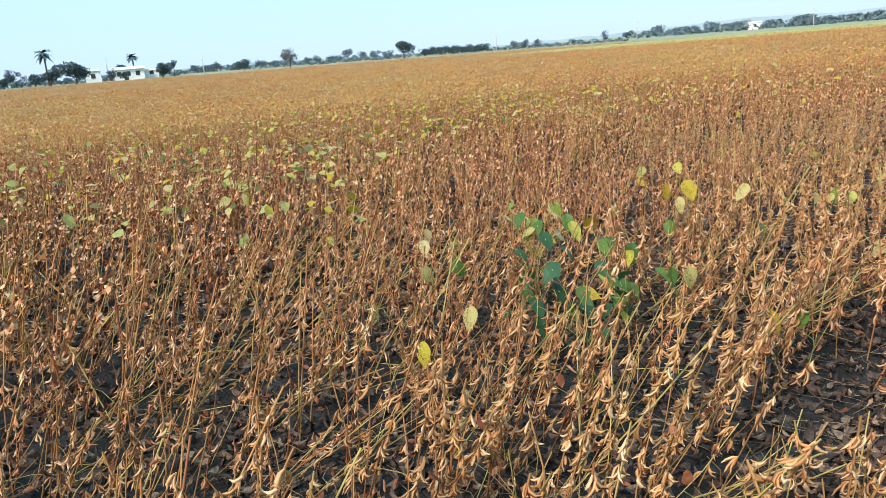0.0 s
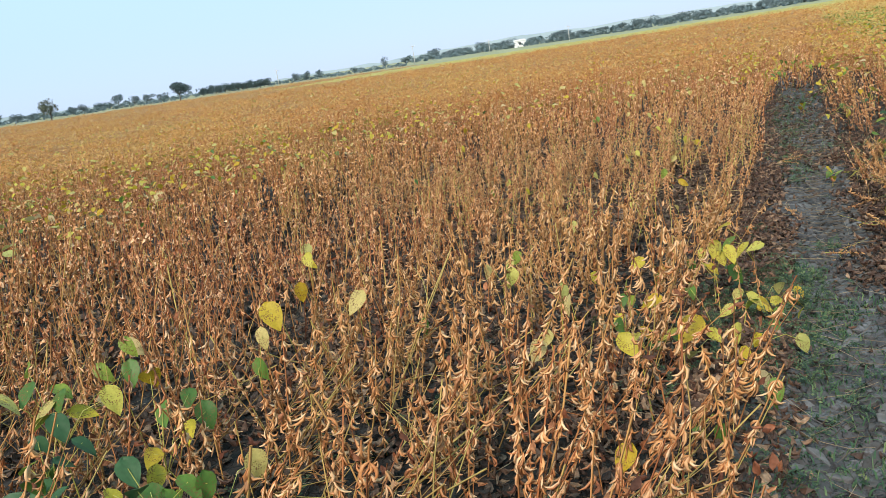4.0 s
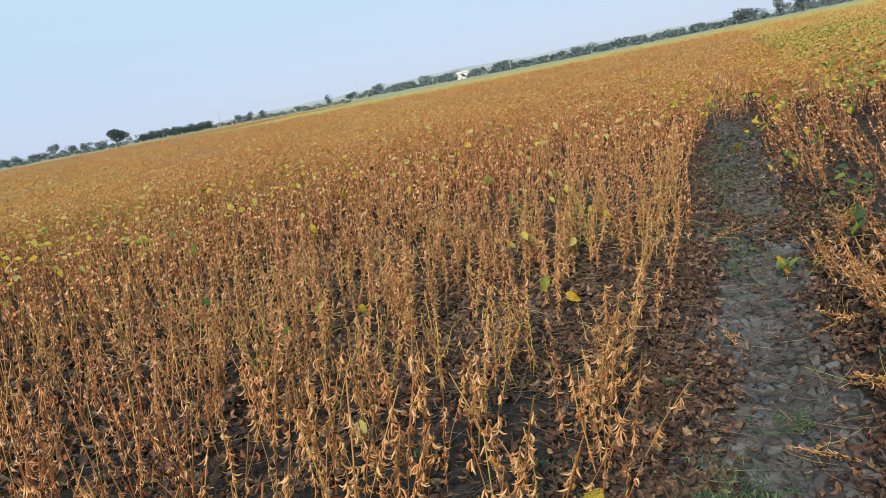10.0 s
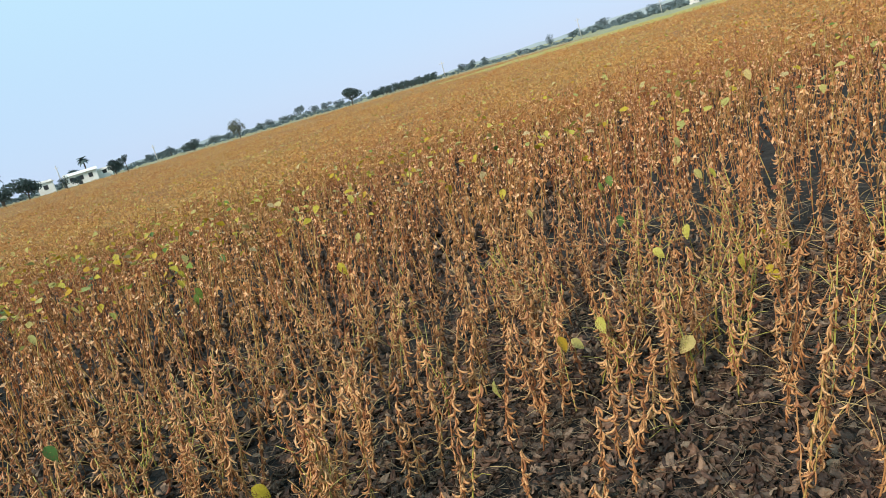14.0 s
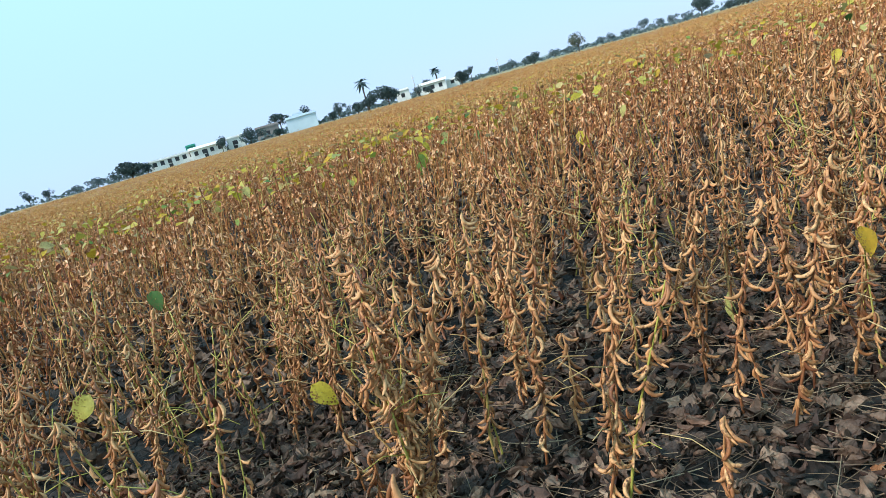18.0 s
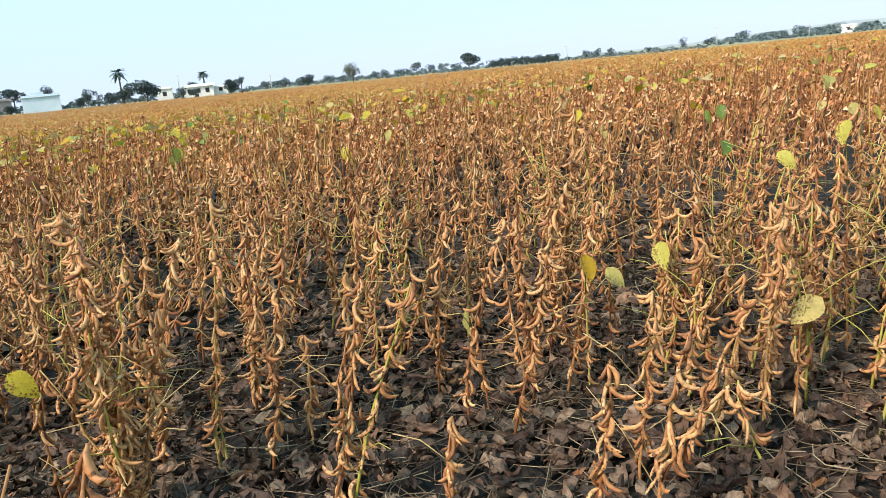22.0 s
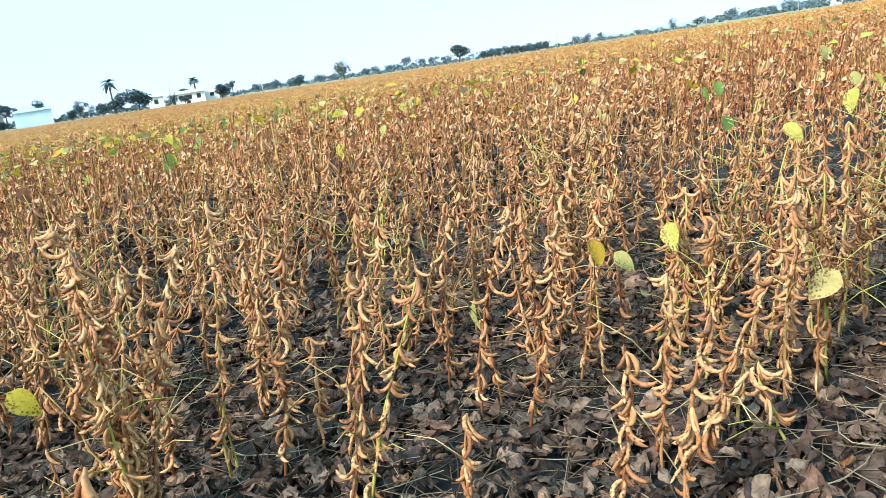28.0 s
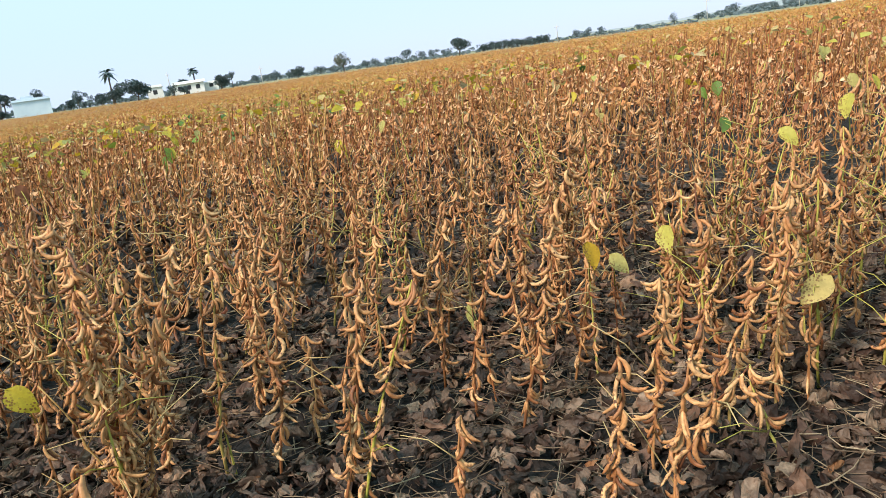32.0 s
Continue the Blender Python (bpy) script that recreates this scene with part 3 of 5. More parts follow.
# distance from the walk along the path and from the spot where it ends
far = np.minimum(np.hypot(spots[:, 0] - 1.65, spots[:, 1] - np.clip(spots[:, 1], -6.7, -0.6)), np.hypot(spots[:, 0] - 1.2, spots[:, 1] + 0.3))
end = np.hypot(spots[:, 0] - 1.2, spots[:, 1] + 0.3)
ahead = (spots[:, 1] > -0.9) & (spots[:, 0] < 1.35)
order = np.argsort(np.where(ahead, end, 99))
hero = order[:170]
variants = {}
for k in range(8):
    variants[True, k] = build_plant(100 + k, 0.40 + 0.025 * k, (1, 0, 1, 2)[k % 4], True, STALK_GREEN if k in (2, 4, 6) else None)
    variants[False, k] = build_plant(200 + k, 0.40 + 0.022 * k, 1 + k % 3, False, STALK_GREEN if k in (1, 3, 6) else None)
used = set()


def lean_at(x, y):
    """How far the plants lean over per metre of height: with the wind, and lodged towards the path along its edges."""
    x, y = np.asarray(x, float), np.asarray(y, float)
    edge = np.clip((x - 0.95) / 0.15, 0, 1) * (x < 1.5) * np.clip((2.5 - y) / 2, 0, 1)
    right = (x > 1.9) * np.clip((3.1 - x) / 0.5, 0, 1) * np.clip((8 - y) / 3, 0, 1)
    start = np.clip((x - 0.8) / 0.3, 0, 1) * (x < 1.6) * np.clip((-2.7 - y) / 0.5, 0, 1)
    blown = np.clip((-3.9 - y) / 0.8, 0, 1) * np.clip((1.0 - x) / 0.4, 0, 1)  # the wind has pushed the first stretch over
    return np.stack([0.075 + 0.13 * edge - 0.36 * right + 0.1 * start + 0.16 * blown, 0.085 - 0.15 * right + 0.05 * start + 0.12 * blown], -1)


def put_plant(key, x, y, scale, tilt=4.0, lean=None):
    axis = Vector(lean or (*lean_at(x, y), 1.0))
    turn = Vector((0, 0, 1)).rotation_difference(axis).to_matrix().to_4x4()
    m = Matrix.Translation((x, y, float(ground_z(x, y)))) @ turn @ pose(0, 0, 0, rng.normal(0, tilt), rng.normal(0, tilt), rng.uniform(0, 360)) @ Matrix.Scale(scale, 4)
    if key in used:
        ob = copy_thing(variants[key], m)
    else:
        used.add(key)
        ob = variants[key]
        ob.matrix_basis = m
    ob.scale = (scale, scale, scale)
    return ob


for k, (x, y, dx, dy, h) in enumerate(FREE + FREE_GREEN):
    tall = math.sqrt(dx * dx + dy * dy + h * h)
    ob = build_plant(400 + k, tall, 0 if tall < 0.35 else (1, 0, 1, 2)[k % 4], True, STALK_GREEN if k >= len(FREE) else None)
    turn = Vector((0, 0, 1)).rotation_difference(Vector((dx, dy, h))).to_matrix().to_4x4()
    ob.matrix_basis = Matrix.Translation((x, y, float(ground_z(x, y)))) @ turn
for i, n in enumerate(hero):
    fine = i < 3
    put_plant((fine, int(rng.integers(0, 8))), *spots[n], rng.uniform(0.84, 1.1) + 0.1 * min(1.0, max(0.0, end[n] - 1.6)), 5.0)


# uprooted plants lying on the path
for x, y, az, key in ((1.77, -1.12, 60, 1), (1.66, -0.38, 200, 4), (1.5, 1.35, 120, 2)):
    ob = copy_thing(variants[False, key], pose(x, y, float(ground_z(x, y)) + 0.035, 84, 0, az) @ Matrix.Scale(0.55, 4))
    ob.scale = (0.55, 0.55, 0.55)
    tagged(ob, "uprooted dry soybean plant lying on the path", "crop plant", "uprooted plants")


# lodged plants that have fallen towards the rut
for k in range(26):
    x, y = 2.12 + 0.42 * rng.random() ** 1.3, -0.75 + 0.09 * k + rng.normal(0, 0.05)
    put_plant((False, int(rng.integers(0, 8))), x, y, rng.uniform(0.8, 1.05), 6.0, (rng.normal(-0.3, 0.35), rng.normal(-0.85, 0.3), rng.uniform(0.35, 0.7)))["label"] = "lodged dry soybean plant lying over beside the rut"


# ---- the rest of the crop, too many to count
def low_plant(seed, sides, segs, pods, height):
    r = np.random.default_rng(seed)
    stems, beans = [], []
    lines = plant_lines(r, height, 2)
    for line, w in lines:
        stems.append(tube(line[::2] if sides > 2 else line[::3], w * (0.75 if sides > 2 else 1.0), 3, closed=False))
    if segs > 3:  # leaf stalks that stay on, long and thin
        for k in range(4):
            line = lines[k % len(lines)][0]
            b, a, ln = line[r.integers(1, 5)], r.uniform(0, 6.28), r.uniform(0.12, 0.26)
            tip = b + ln * np.array([0.7 * math.cos(a), 0.7 * math.sin(a), r.uniform(0.1, 0.8)])
            stems.append(tube(np.array([b, (b + tip) / 2 + (0, 0, 0.015), tip]), np.array([0.0014, 0.0012, 0.0008]), 3, closed=False))
    for k in range(pods):
        node = k // 3  # pods sit in bunches at the nodes
        line = lines[0][0] if node % 2 else lines[1 + (node // 2) % (len(lines) - 1)][0]
        if k % 3 == 0:
            q, way = r.uniform(0.16, 1.0), r.uniform(0, 6.28)
        z = line[0, 2] + q * (line[-1, 2] - line[0, 2])
        at = [np.interp(z, line[:, 2], line[:, c]) for c in range(3)]
        v, t = pod_arrays(r, sides, segs, r.uniform(0.03, 0.043), 1.12 if sides == 3 else 1.0)
        if sides == 2:
            v = v * np.array([1.2, 2.5, 1.1])
        m = Matrix.Translation(Vector(at)) @ Euler((r.normal(0, 0.32), r.normal(0.05, 0.32), way + r.normal(0, 1.0))).to_matrix().to_4x4()
        beans.append((moved(v, m), t))
    return joined(stems), joined(beans)


def crop(name, index, plants, rnd, size=(0.85, 1.15)):
    """Plants of the rows joined into one thing, with a mesh of stems and a mesh of pods."""
    root = new(name)
    stems, beans = [], []
    pick = rnd.integers(0, len(plants), len(index))
    for k, (s, b) in enumerate(plants):
        mine = index[pick == k]
        if not len(mine):
            continue
        xy = spots[mine]
        places = np.column_stack([xy, ground_z(xy[:, 0], xy[:, 1])])
        turns, scales = rnd.uniform(0, 6.28, len(mine)), rnd.uniform(*size, len(mine)) * np.where(xy[:, 1] < -3, 1.1, 1.0) * np.where((xy[:, 0] > 1.9) & (xy[:, 0] < 3.8), 0.86, 1.0)
        tilt = rnd.normal(0, 0.13, (len(mine), 2)) * np.where(rnd.random((len(mine), 1)) < 0.12, 2.6, 1) * np.where(xy[:, 1:] < -2.8, 1.35, 1)
        stems.append(scattered(*s, places, turns, scales, tilt, lean_at(xy[:, 0], xy[:, 1])))
        beans.append(scattered(*b, places, turns, scales, tilt, lean_at(xy[:, 0], xy[:, 1])))
    part("stems", joined(stems), STEM_FIELD, root)
    part("pods", joined(beans), POD_FIELD, root)
    return tagged(root, "rows of ripe soybean plants with dry orange-tan pods", "crop", kind="stuff")


rest = np.setdiff1d(np.arange(len(spots)), hero)
xr, yr = spots[rest, 0], spots[rest, 1]
bearing = np.degrees(np.arctan2(xr - 1.5, yr + 4.5))
seen_side = (bearing > -110) & (bearing < 22) | (far[rest] < 3)
near = rest[(far[rest] < 1.7) & seen_side]
mid = rest[(far[rest] >= 1.7) & (far[rest] < 3.6) & seen_side]
out = rest[(far[rest] >= 3.6) & (far[rest] < 13.5) & seen_side]
r2 = np.random.default_rng(5)
crop("soybean_crop", near, [low_plant(340 + k, 3, 3, 84, 0.41 + 0.026 * k) for k in range(8)], r2)
crop("soybean_crop", mid, [low_plant(300 + k, 3, 2, 63, 0.45 + 0.028 * k) for k in range(6)], r2)
behind = rest[(far[rest] >= 3) & (far[rest] < 6.5) & ~seen_side]
crop("soybean_crop", np.concatenate([out, behind]), [low_plant(320 + k, 2, 2, 36, 0.46 + 0.028 * k) for k in range(6)], r2)

# stalks blown over across the rows where the walk begins
r3 = np.random.default_rng(77)
n3 = 165
lx, ly = r3.uniform(-2.6, 1.25, n3), r3.uniform(-6.6, -3.3, n3)
free = np.array([stand(p, q) for p, q in zip(lx, ly)])
lx, ly = lx[free], ly[free]
fallen_stalks = new("lodged_soybean_crop")
sets = ([], [])
for k in range(4):
    plant = low_plant(380 + k, 3, 4, 21, 0.5 + 0.04 * k)
    mine = np.arange(len(lx)) % 4 == k
    at3 = np.column_stack([lx, ly, ground_z(lx, ly)])[mine]
    tilt3 = np.column_stack([r3.normal(0, 0.2, mine.sum()), r3.normal(0.85, 0.25, mine.sum())])
    turns3, size3 = radians(40) + r3.normal(0, 0.45, mine.sum()), r3.uniform(0.85, 1.2, mine.sum())
    for part_set, arrays in zip(sets, plant):
        part_set.append(scattered(*arrays, at3, turns3, size3, tilt3))
part("stems", joined(sets[0]), STALK_LODGED, fallen_stalks)
part("pods", joined(sets[1]), POD_FIELD, fallen_stalks)
tagged(fallen_stalks, "straw-coloured soybean stalks blown over across the rows", "crop", kind="stuff")

# tufts of the crop farther off, thinning out with distance
tuft = joined([(moved(np.array([[-0.004, 0, -0.04], [0.004, 0, -0.044], [0.004, 0.006, 0.0], [-0.003, 0.008, 0.005]]) * np.array([r2.uniform(0.6, 1.3), 1, r2.uniform(0.7, 1.2)]),
    Matrix.Translation((r2.normal(0, 0.13), r2.normal(0, 0.13), r2.uniform(-0.1, 0.06))) @ Euler((r2.normal(0, 0.8), r2.normal(0, 0.8), r2.uniform(0, 6.28))).to_matrix().to_4x4()),
    np.array([[0, 1, 2], [0, 2, 3]])) for _ in range(34)])
d = np.concatenate([12.5 + 60 * r2.random(11500) ** 1.6, r2.uniform(60, 178, 6500)])
a = np.radians(r2.uniform(-108, 18, len(d)))
tx, ty = 1.5 + d * np.sin(a), -4 + d * np.cos(a)
keep = ((np.abs(tx - 1.62) > 0.42) | (ty > 13)) & ((ty < 84) | (tx < -76)) & ((d < 148) | (tx < -76))
tx, ty, d = tx[keep], ty[keep], d[keep]
places = np.column_stack([tx, ty, ground_z(tx, ty) + 0.46])
far_crop = new("soybean_crop")
part("plant_tops", scattered(*tuft, places, r2.uniform(0, 6.28, len(d)), r2.uniform(0.8, 1.3, len(d)) * (0.62 + np.minimum(d, 115) / 33)), TOPS, far_crop)
tagged(far_crop, "far ripe soybean plants in an orange-brown field", "crop", kind="stuff")


# closed canopy of the field out to its edge
def canopy_z(x, y):
    lump = 0.05 * np.sin(3.1 * x + np.sin(1.7 * y)) * np.sin(2.7 * y + np.sin(2.1 * x)) + 0.04 * np.sin(0.8 * x + 0.5 * y) + 0.03 * np.sin(7.3 * x) * np.sin(6.7 * y)
    d = np.hypot(x - 1.5, y + 4)
    return rise(x) + 0.34 * np.clip((d - 13) / 16, 0.0, 1.0) + lump * np.clip((d - 13) / 10, 0, 1) - 0.02


def fan(r0, r1, a0, a1, nr, na, height):
    rr = np.geomspace(r0, r1, nr)
    aa = np.radians(np.linspace(a0, a1, na))
    Rr, A = np.meshgrid(rr, aa, indexing="ij")
    X, Y = 1.5 + Rr * np.sin(A), -4 + Rr * np.cos(A)
    v = np.stack([X, Y, height(X, Y)], -1).reshape(-1, 3)
    i, j = np.meshgrid(np.arange(nr - 1), np.arange(na - 1), indexing="ij")
    q = (i * na + j).ravel()
    return v, np.concatenate([np.stack([q, q + 1, q + na + 1], -1), np.stack([q, q + na + 1, q + na], -1)])


cv, ct = fan(13, 182, -178, 178, 175, 420, canopy_z)
mid_x, mid_y = cv[ct[:, 0], 0], cv[ct[:, 0], 1]
keep = ((np.abs(mid_x - 1.62) > 0.45) | (mid_y > 11.5)) & ((np.hypot(mid_x - 1.5, mid_y + 4) < 152) | (mid_x < -75))
tint = ((mid_x > 3.0) & (mid_y > 10)) | ((mid_y > 88) & (mid_x > -75))
canopy = new("crop_canopy", mesh_of("crop_canopy", cv, ct[keep], [CANOPY, CANOPY_GREEN], tint[keep]))
tagged(canopy, "closed canopy of the ripe soybean field", "crop", kind="stuff")


# ---------------------------------------------------------------- trees, houses and poles on the horizon
def polar(origin, az, dist):
    x, y = origin[0] + dist * math.sin(radians(az)), origin[1] + dist * math.cos(radians(az))
    return x, y, float(rise(x))


O_START, O_END, O_MID = (1.49, -6.75), (1.3, -0.27), (1.7, -3.4)


def crown_arrays(rng, width, height, base, leaves, leaf):
    """A crown of many small leaf sprays on several uneven lobes."""
    lobes = [(rng.normal(0, width * 0.22, 2), base + height * rng.uniform(0.3, 0.75), width * rng.uniform(0.2, 0.36)) for _ in range(8)]
    lobes.append((np.zeros(2), base + height * 0.5, width * 0.36))
    pts = []
    for _ in range(leaves):
        (cx, cy), cz, r = lobes[rng.integers(0, len(lobes))]
        dirn = rng.normal(size=3)
        dirn /= np.linalg.norm(dirn)
        rr = r * rng.uniform(0.35, 1.05) ** 0.6
        pts.append((cx + dirn[0] * rr, cy + dirn[1] * rr, cz + dirn[2] * rr * min(1.0, height / width * 0.95)))
    spray = joined([(moved(np.array([[-0.5, 0, 0], [0.1, -0.35, 0.05], [0.5, 0, 0], [0.1, 0.35, 0.05]]) * leaf, Euler((rng.uniform(-1, 1), rng.uniform(-1, 1), k * 2.1)).to_matrix().to_4x4()), np.array([[0, 1, 2], [0, 2, 3]])) for k in range(3)])
    pts = np.array(pts)
    pts[:, 2] = np.maximum(pts[:, 2], base * 0.8 + 0.1)
    return scattered(*spray, pts, rng.uniform(0, 6.28, len(pts)), rng.uniform(0.6, 1.4, len(pts)), rng.normal(0, 0.6, (len(pts), 2)))


def tree(seed, at, width, height, trunk=0.3, mat=None, leaves=260, label="leafy green tree at the edge of the field", name="tree", group=""):
    rng = np.random.default_rng(seed)
    root = new(name)
    root.location = at
    base = height * trunk
    line = np.array([(0, 0, -0.5), (0.03 * width, 0, base * 0.5), (0, 0.03 * width, base), (0.02 * width, 0, height * 0.6)])
    part("trunk", tube(line, np.array([1, 0.8, 0.65, 0.3]) * max(0.12, width * 0.035), 7), BARK, root)
    for k in range(4):
        a = k * 1.6 + rng.uniform(0, 0.8)
        p0 = np.array([0, 0, base * rng.uniform(0.8, 1.0)])
        p1 = p0 + np.array([math.cos(a) * width * 0.3, math.sin(a) * width * 0.3, height * rng.uniform(0.2, 0.4)])
        part("limb", tube(np.array([p0, (p0 + p1) / 2 + (0, 0, height * 0.03), p1]), np.array([1, 0.7, 0.3]) * max(0.07, width * 0.018), 5), BARK, root)
    part("crown", crown_arrays(rng, width, height * (1 - trunk * (0.4 if trunk < 0.32 else 0.75)), base * (0.4 if trunk < 0.32 else 0.75), int(leaves * 4.0), max(0.22, width * 0.062)), mat or FOLIAGE, root)
    return tagged(root, label, "tree", group)


def palm(seed, at, height, spread_w, label):
    rng = np.random.default_rng(seed)
    root = new("palm_tree")
    root.location = at
    part("trunk", tube(np.array([(0, 0, -0.5), (0.1, 0, height * 0.4), (0, 0.1, height * 0.93)]), np.array([0.28, 0.2, 0.17]), 8), BARK, root)
    for k in range(26):
        a = k * 2.4 + rng.uniform(-0.2, 0.2)
        up = rng.uniform(-0.75, 1.1)
        q = np.linspace(0, 1, 6)
        out = spread_w / 2 * q * math.cos(up * 0.6)
        z = height * 0.93 + spread_w / 2 * (math.sin(up) * q - 0.55 * q**2)
        w = 0.42 * np.sin(np.pi * np.clip(q * 0.9 + 0.08, 0, 1))
        v = np.concatenate([np.stack([out * math.cos(a) - s * w * math.sin(a), out * math.sin(a) + s * w * math.cos(a), z - abs(s) * 0.25 * w], -1) for s in (-1, 0, 1)])
        t = np.array([f for s in (0, 6) for i in range(5) for f in ((s + i, s + i + 1, s + i + 7), (s + i, s + i + 7, s + i + 6))])
        part("frond", (v, t), FOLIAGE, root)
    return tagged(root, label, "palm tree")


def box(x0, x1, y0, y1, z0, z1):
    bm = bmesh.new()
    bmesh.ops.create_cube(bm, size=1, matrix=Matrix.Translation(((x0 + x1) / 2, (y0 + y1) / 2, (z0 + z1) / 2)) @ Matrix.Diagonal((x1 - x0, y1 - y0, z1 - z0, 1)))
    bmesh.ops.bevel(bm, geom=bm.edges[:], offset=0.03, segments=1, affect="EDGES")
    bm.verts.index_update()
    v = np.array([p.co[:] for p in bm.verts])
    bmesh.ops.triangulate(bm, faces=bm.faces[:])
    t = np.array([[p.index for p in f.verts] for f in bm.faces])
    bm.free()
    return v, t


def house(at, turn, width, depth, height, mat, windows=3, door=True, label="", sheet_roof=False, upper=None):
    """A plain flat-roofed house; its front faces local -y."""
    root = new("house")
    root.matrix_basis = pose(*at, 0, 0, turn)
    w = width / 2
    part("wall", box(-w, w, 0, depth, -0.6, height), mat, root)
    if sheet_roof:
        v, t = box(-w - 0.4, w + 0.4, -0.6, depth + 0.4, height + 0.02, height + 0.14)
        v[:, 2] += (v[:, 1] / depth) * 0.6
        part("roof", (v, t), WHITEWASH, root)
    else:
        part("roof", box(-w - 0.25, w + 0.25, -0.35, depth + 0.25, height + 0.005, height + 0.16), mat, root)
        part("parapet", box(-w, w, 0.0, 0.15, height + 0.165, height + 0.55), mat, root)
    for k in range(windows):
        x = -w + width * (k + 0.7) / (windows + 0.4)
        win = part("window", box(x - 0.5, x + 0.5, -0.03, 0.05, 1.0, 2.1), DARK_OPENING, root)
        part("window_sill", box(x - 0.6, x + 0.6, -0.12, -0.035, 0.88, 0.98), mat, win)
    if door:
        part("door", box(-w * 0.15 - 0.5, -w * 0.15 + 0.5, -0.035, 0.05, -0.1, 2.05), DARK_OPENING, root)
    if upper:
        part("upper_room", box(*upper), mat, root)
    return tagged(root, label, "house")


def facing(az):
    return -az


# the village and its trees towards the left end of the field
palm(1, polar(O_START, -67.6, 205), 8.3, 4.6, "tall palm with a ragged dark crown")
tree(2, polar(O_START, -67.5, 200), 5.2, 4.0, 0.2)
tree(3, polar(O_START, -65.95, 195), 6.2, 5.6, 0.22, leaves=420, label="large dense dark green tree beside the white house")
house(polar(O_START, -64.85, 205), facing(-64.85), 3.6, 5, 2.7, WHITEWASH, 1, False, "small cream house with a flat roof")
tree(4, polar(O_START, -63.6, 200), 2.6, 3.4, 0.25, leaves=140)
house(polar(O_START, -62.6, 208), facing(-62.6), 7.5, 5, 2.6, WHITEWASH, 3, True, "long cream house behind dark trees", sheet_roof=True)
tree(5, polar(O_START, -62.9, 198), 1.8, 2.4, 0.3, leaves=100)
house(polar(O_START, -61.1, 210), facing(-61.1), 3.4, 4, 1.9, WHITEWASH, 1, False, "low white shed beside the long house")
palm(6, polar(O_START, -62.2, 216), 6.3, 3.4, "palm rising behind the cream house")
tree(7, polar(O_START, -62.9, 216), 4.0, 4.4, 0.25)
tree(8, polar(O_START, -60.4, 200), 4.4, 3.9, 0.2, leaves=320)
tree(9, polar(O_START, -59.6, 202), 1.4, 4.3, 0.55, leaves=90, label="thin tree with a small high crown")
tree(10, polar(O_START, -56.7, 230), 2.6, 3.2, 0.25, FOLIAGE_HAZED)
tree(11, polar(O_START, -54.85, 190), 3.9, 3.3, 0.3, leaves=300, label="broad dark tree at the field edge")
tree(12, polar(O_START, -51.5, 185), 4.0, 4.9, 0.35, FOLIAGE_PALE, 220, "sparse pale grey-green tree with thin foliage")
tree(13, polar(O_START, -47.3, 260), 3.4, 4.2, 0.25, FOLIAGE_HAZED)
tree(14, polar(O_START, -43.15, 200), 4.6, 4.7, 0.38, leaves=420, label="lone dark round-crowned tree on a bare trunk")
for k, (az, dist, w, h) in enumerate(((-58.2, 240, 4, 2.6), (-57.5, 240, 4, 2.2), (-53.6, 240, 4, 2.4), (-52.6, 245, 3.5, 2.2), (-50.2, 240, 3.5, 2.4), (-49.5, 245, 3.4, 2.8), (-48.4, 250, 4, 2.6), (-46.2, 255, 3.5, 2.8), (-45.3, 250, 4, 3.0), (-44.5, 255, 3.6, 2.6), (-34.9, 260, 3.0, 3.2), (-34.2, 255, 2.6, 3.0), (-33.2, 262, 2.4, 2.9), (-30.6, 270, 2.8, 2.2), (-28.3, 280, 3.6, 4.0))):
    tree(40 + k, polar(O_START, az, dist), w, h, 0.2, FOLIAGE_HAZED, 150, "low bushy tree in the far tree line", group="far tree line")
for k in range(16):
    tree(60 + k, polar(O_START, -41.6 + 0.31 * k, 235 + 3 * (k % 3)), 2.6, 2.5 + 0.5 * ((k * 7) % 3) / 2, 0.15, FOLIAGE, 130, "dark tree in a dense planted row", group="planted row of dark trees")
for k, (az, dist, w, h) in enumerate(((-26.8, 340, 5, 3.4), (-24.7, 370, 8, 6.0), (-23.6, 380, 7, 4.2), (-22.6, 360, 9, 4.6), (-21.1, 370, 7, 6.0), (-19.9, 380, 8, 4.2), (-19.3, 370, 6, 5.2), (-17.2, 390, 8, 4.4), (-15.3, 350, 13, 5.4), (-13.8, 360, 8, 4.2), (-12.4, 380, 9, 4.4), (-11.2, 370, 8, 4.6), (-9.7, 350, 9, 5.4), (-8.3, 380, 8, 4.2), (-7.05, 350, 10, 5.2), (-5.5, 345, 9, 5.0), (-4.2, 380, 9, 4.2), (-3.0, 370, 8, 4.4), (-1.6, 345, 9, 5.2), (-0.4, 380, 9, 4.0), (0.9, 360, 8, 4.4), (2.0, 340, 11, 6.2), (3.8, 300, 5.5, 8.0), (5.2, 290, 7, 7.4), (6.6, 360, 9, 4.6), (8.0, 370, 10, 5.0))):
    tree(80 + k, polar(O_MID if k > 12 else O_START, az, dist), w, h * (1 if k in (21, 22, 23) else 0.82), 0.12, FOLIAGE if k in (22, 23) else FOLIAGE_HAZED, 190, "broad tree in the far tree line", group="far tree line")
house(polar(O_START, -18.25, 330), facing(-18.25), 5.0, 4, 2.6, WHITEWASH, 1, False, "small far white house beside a bank")

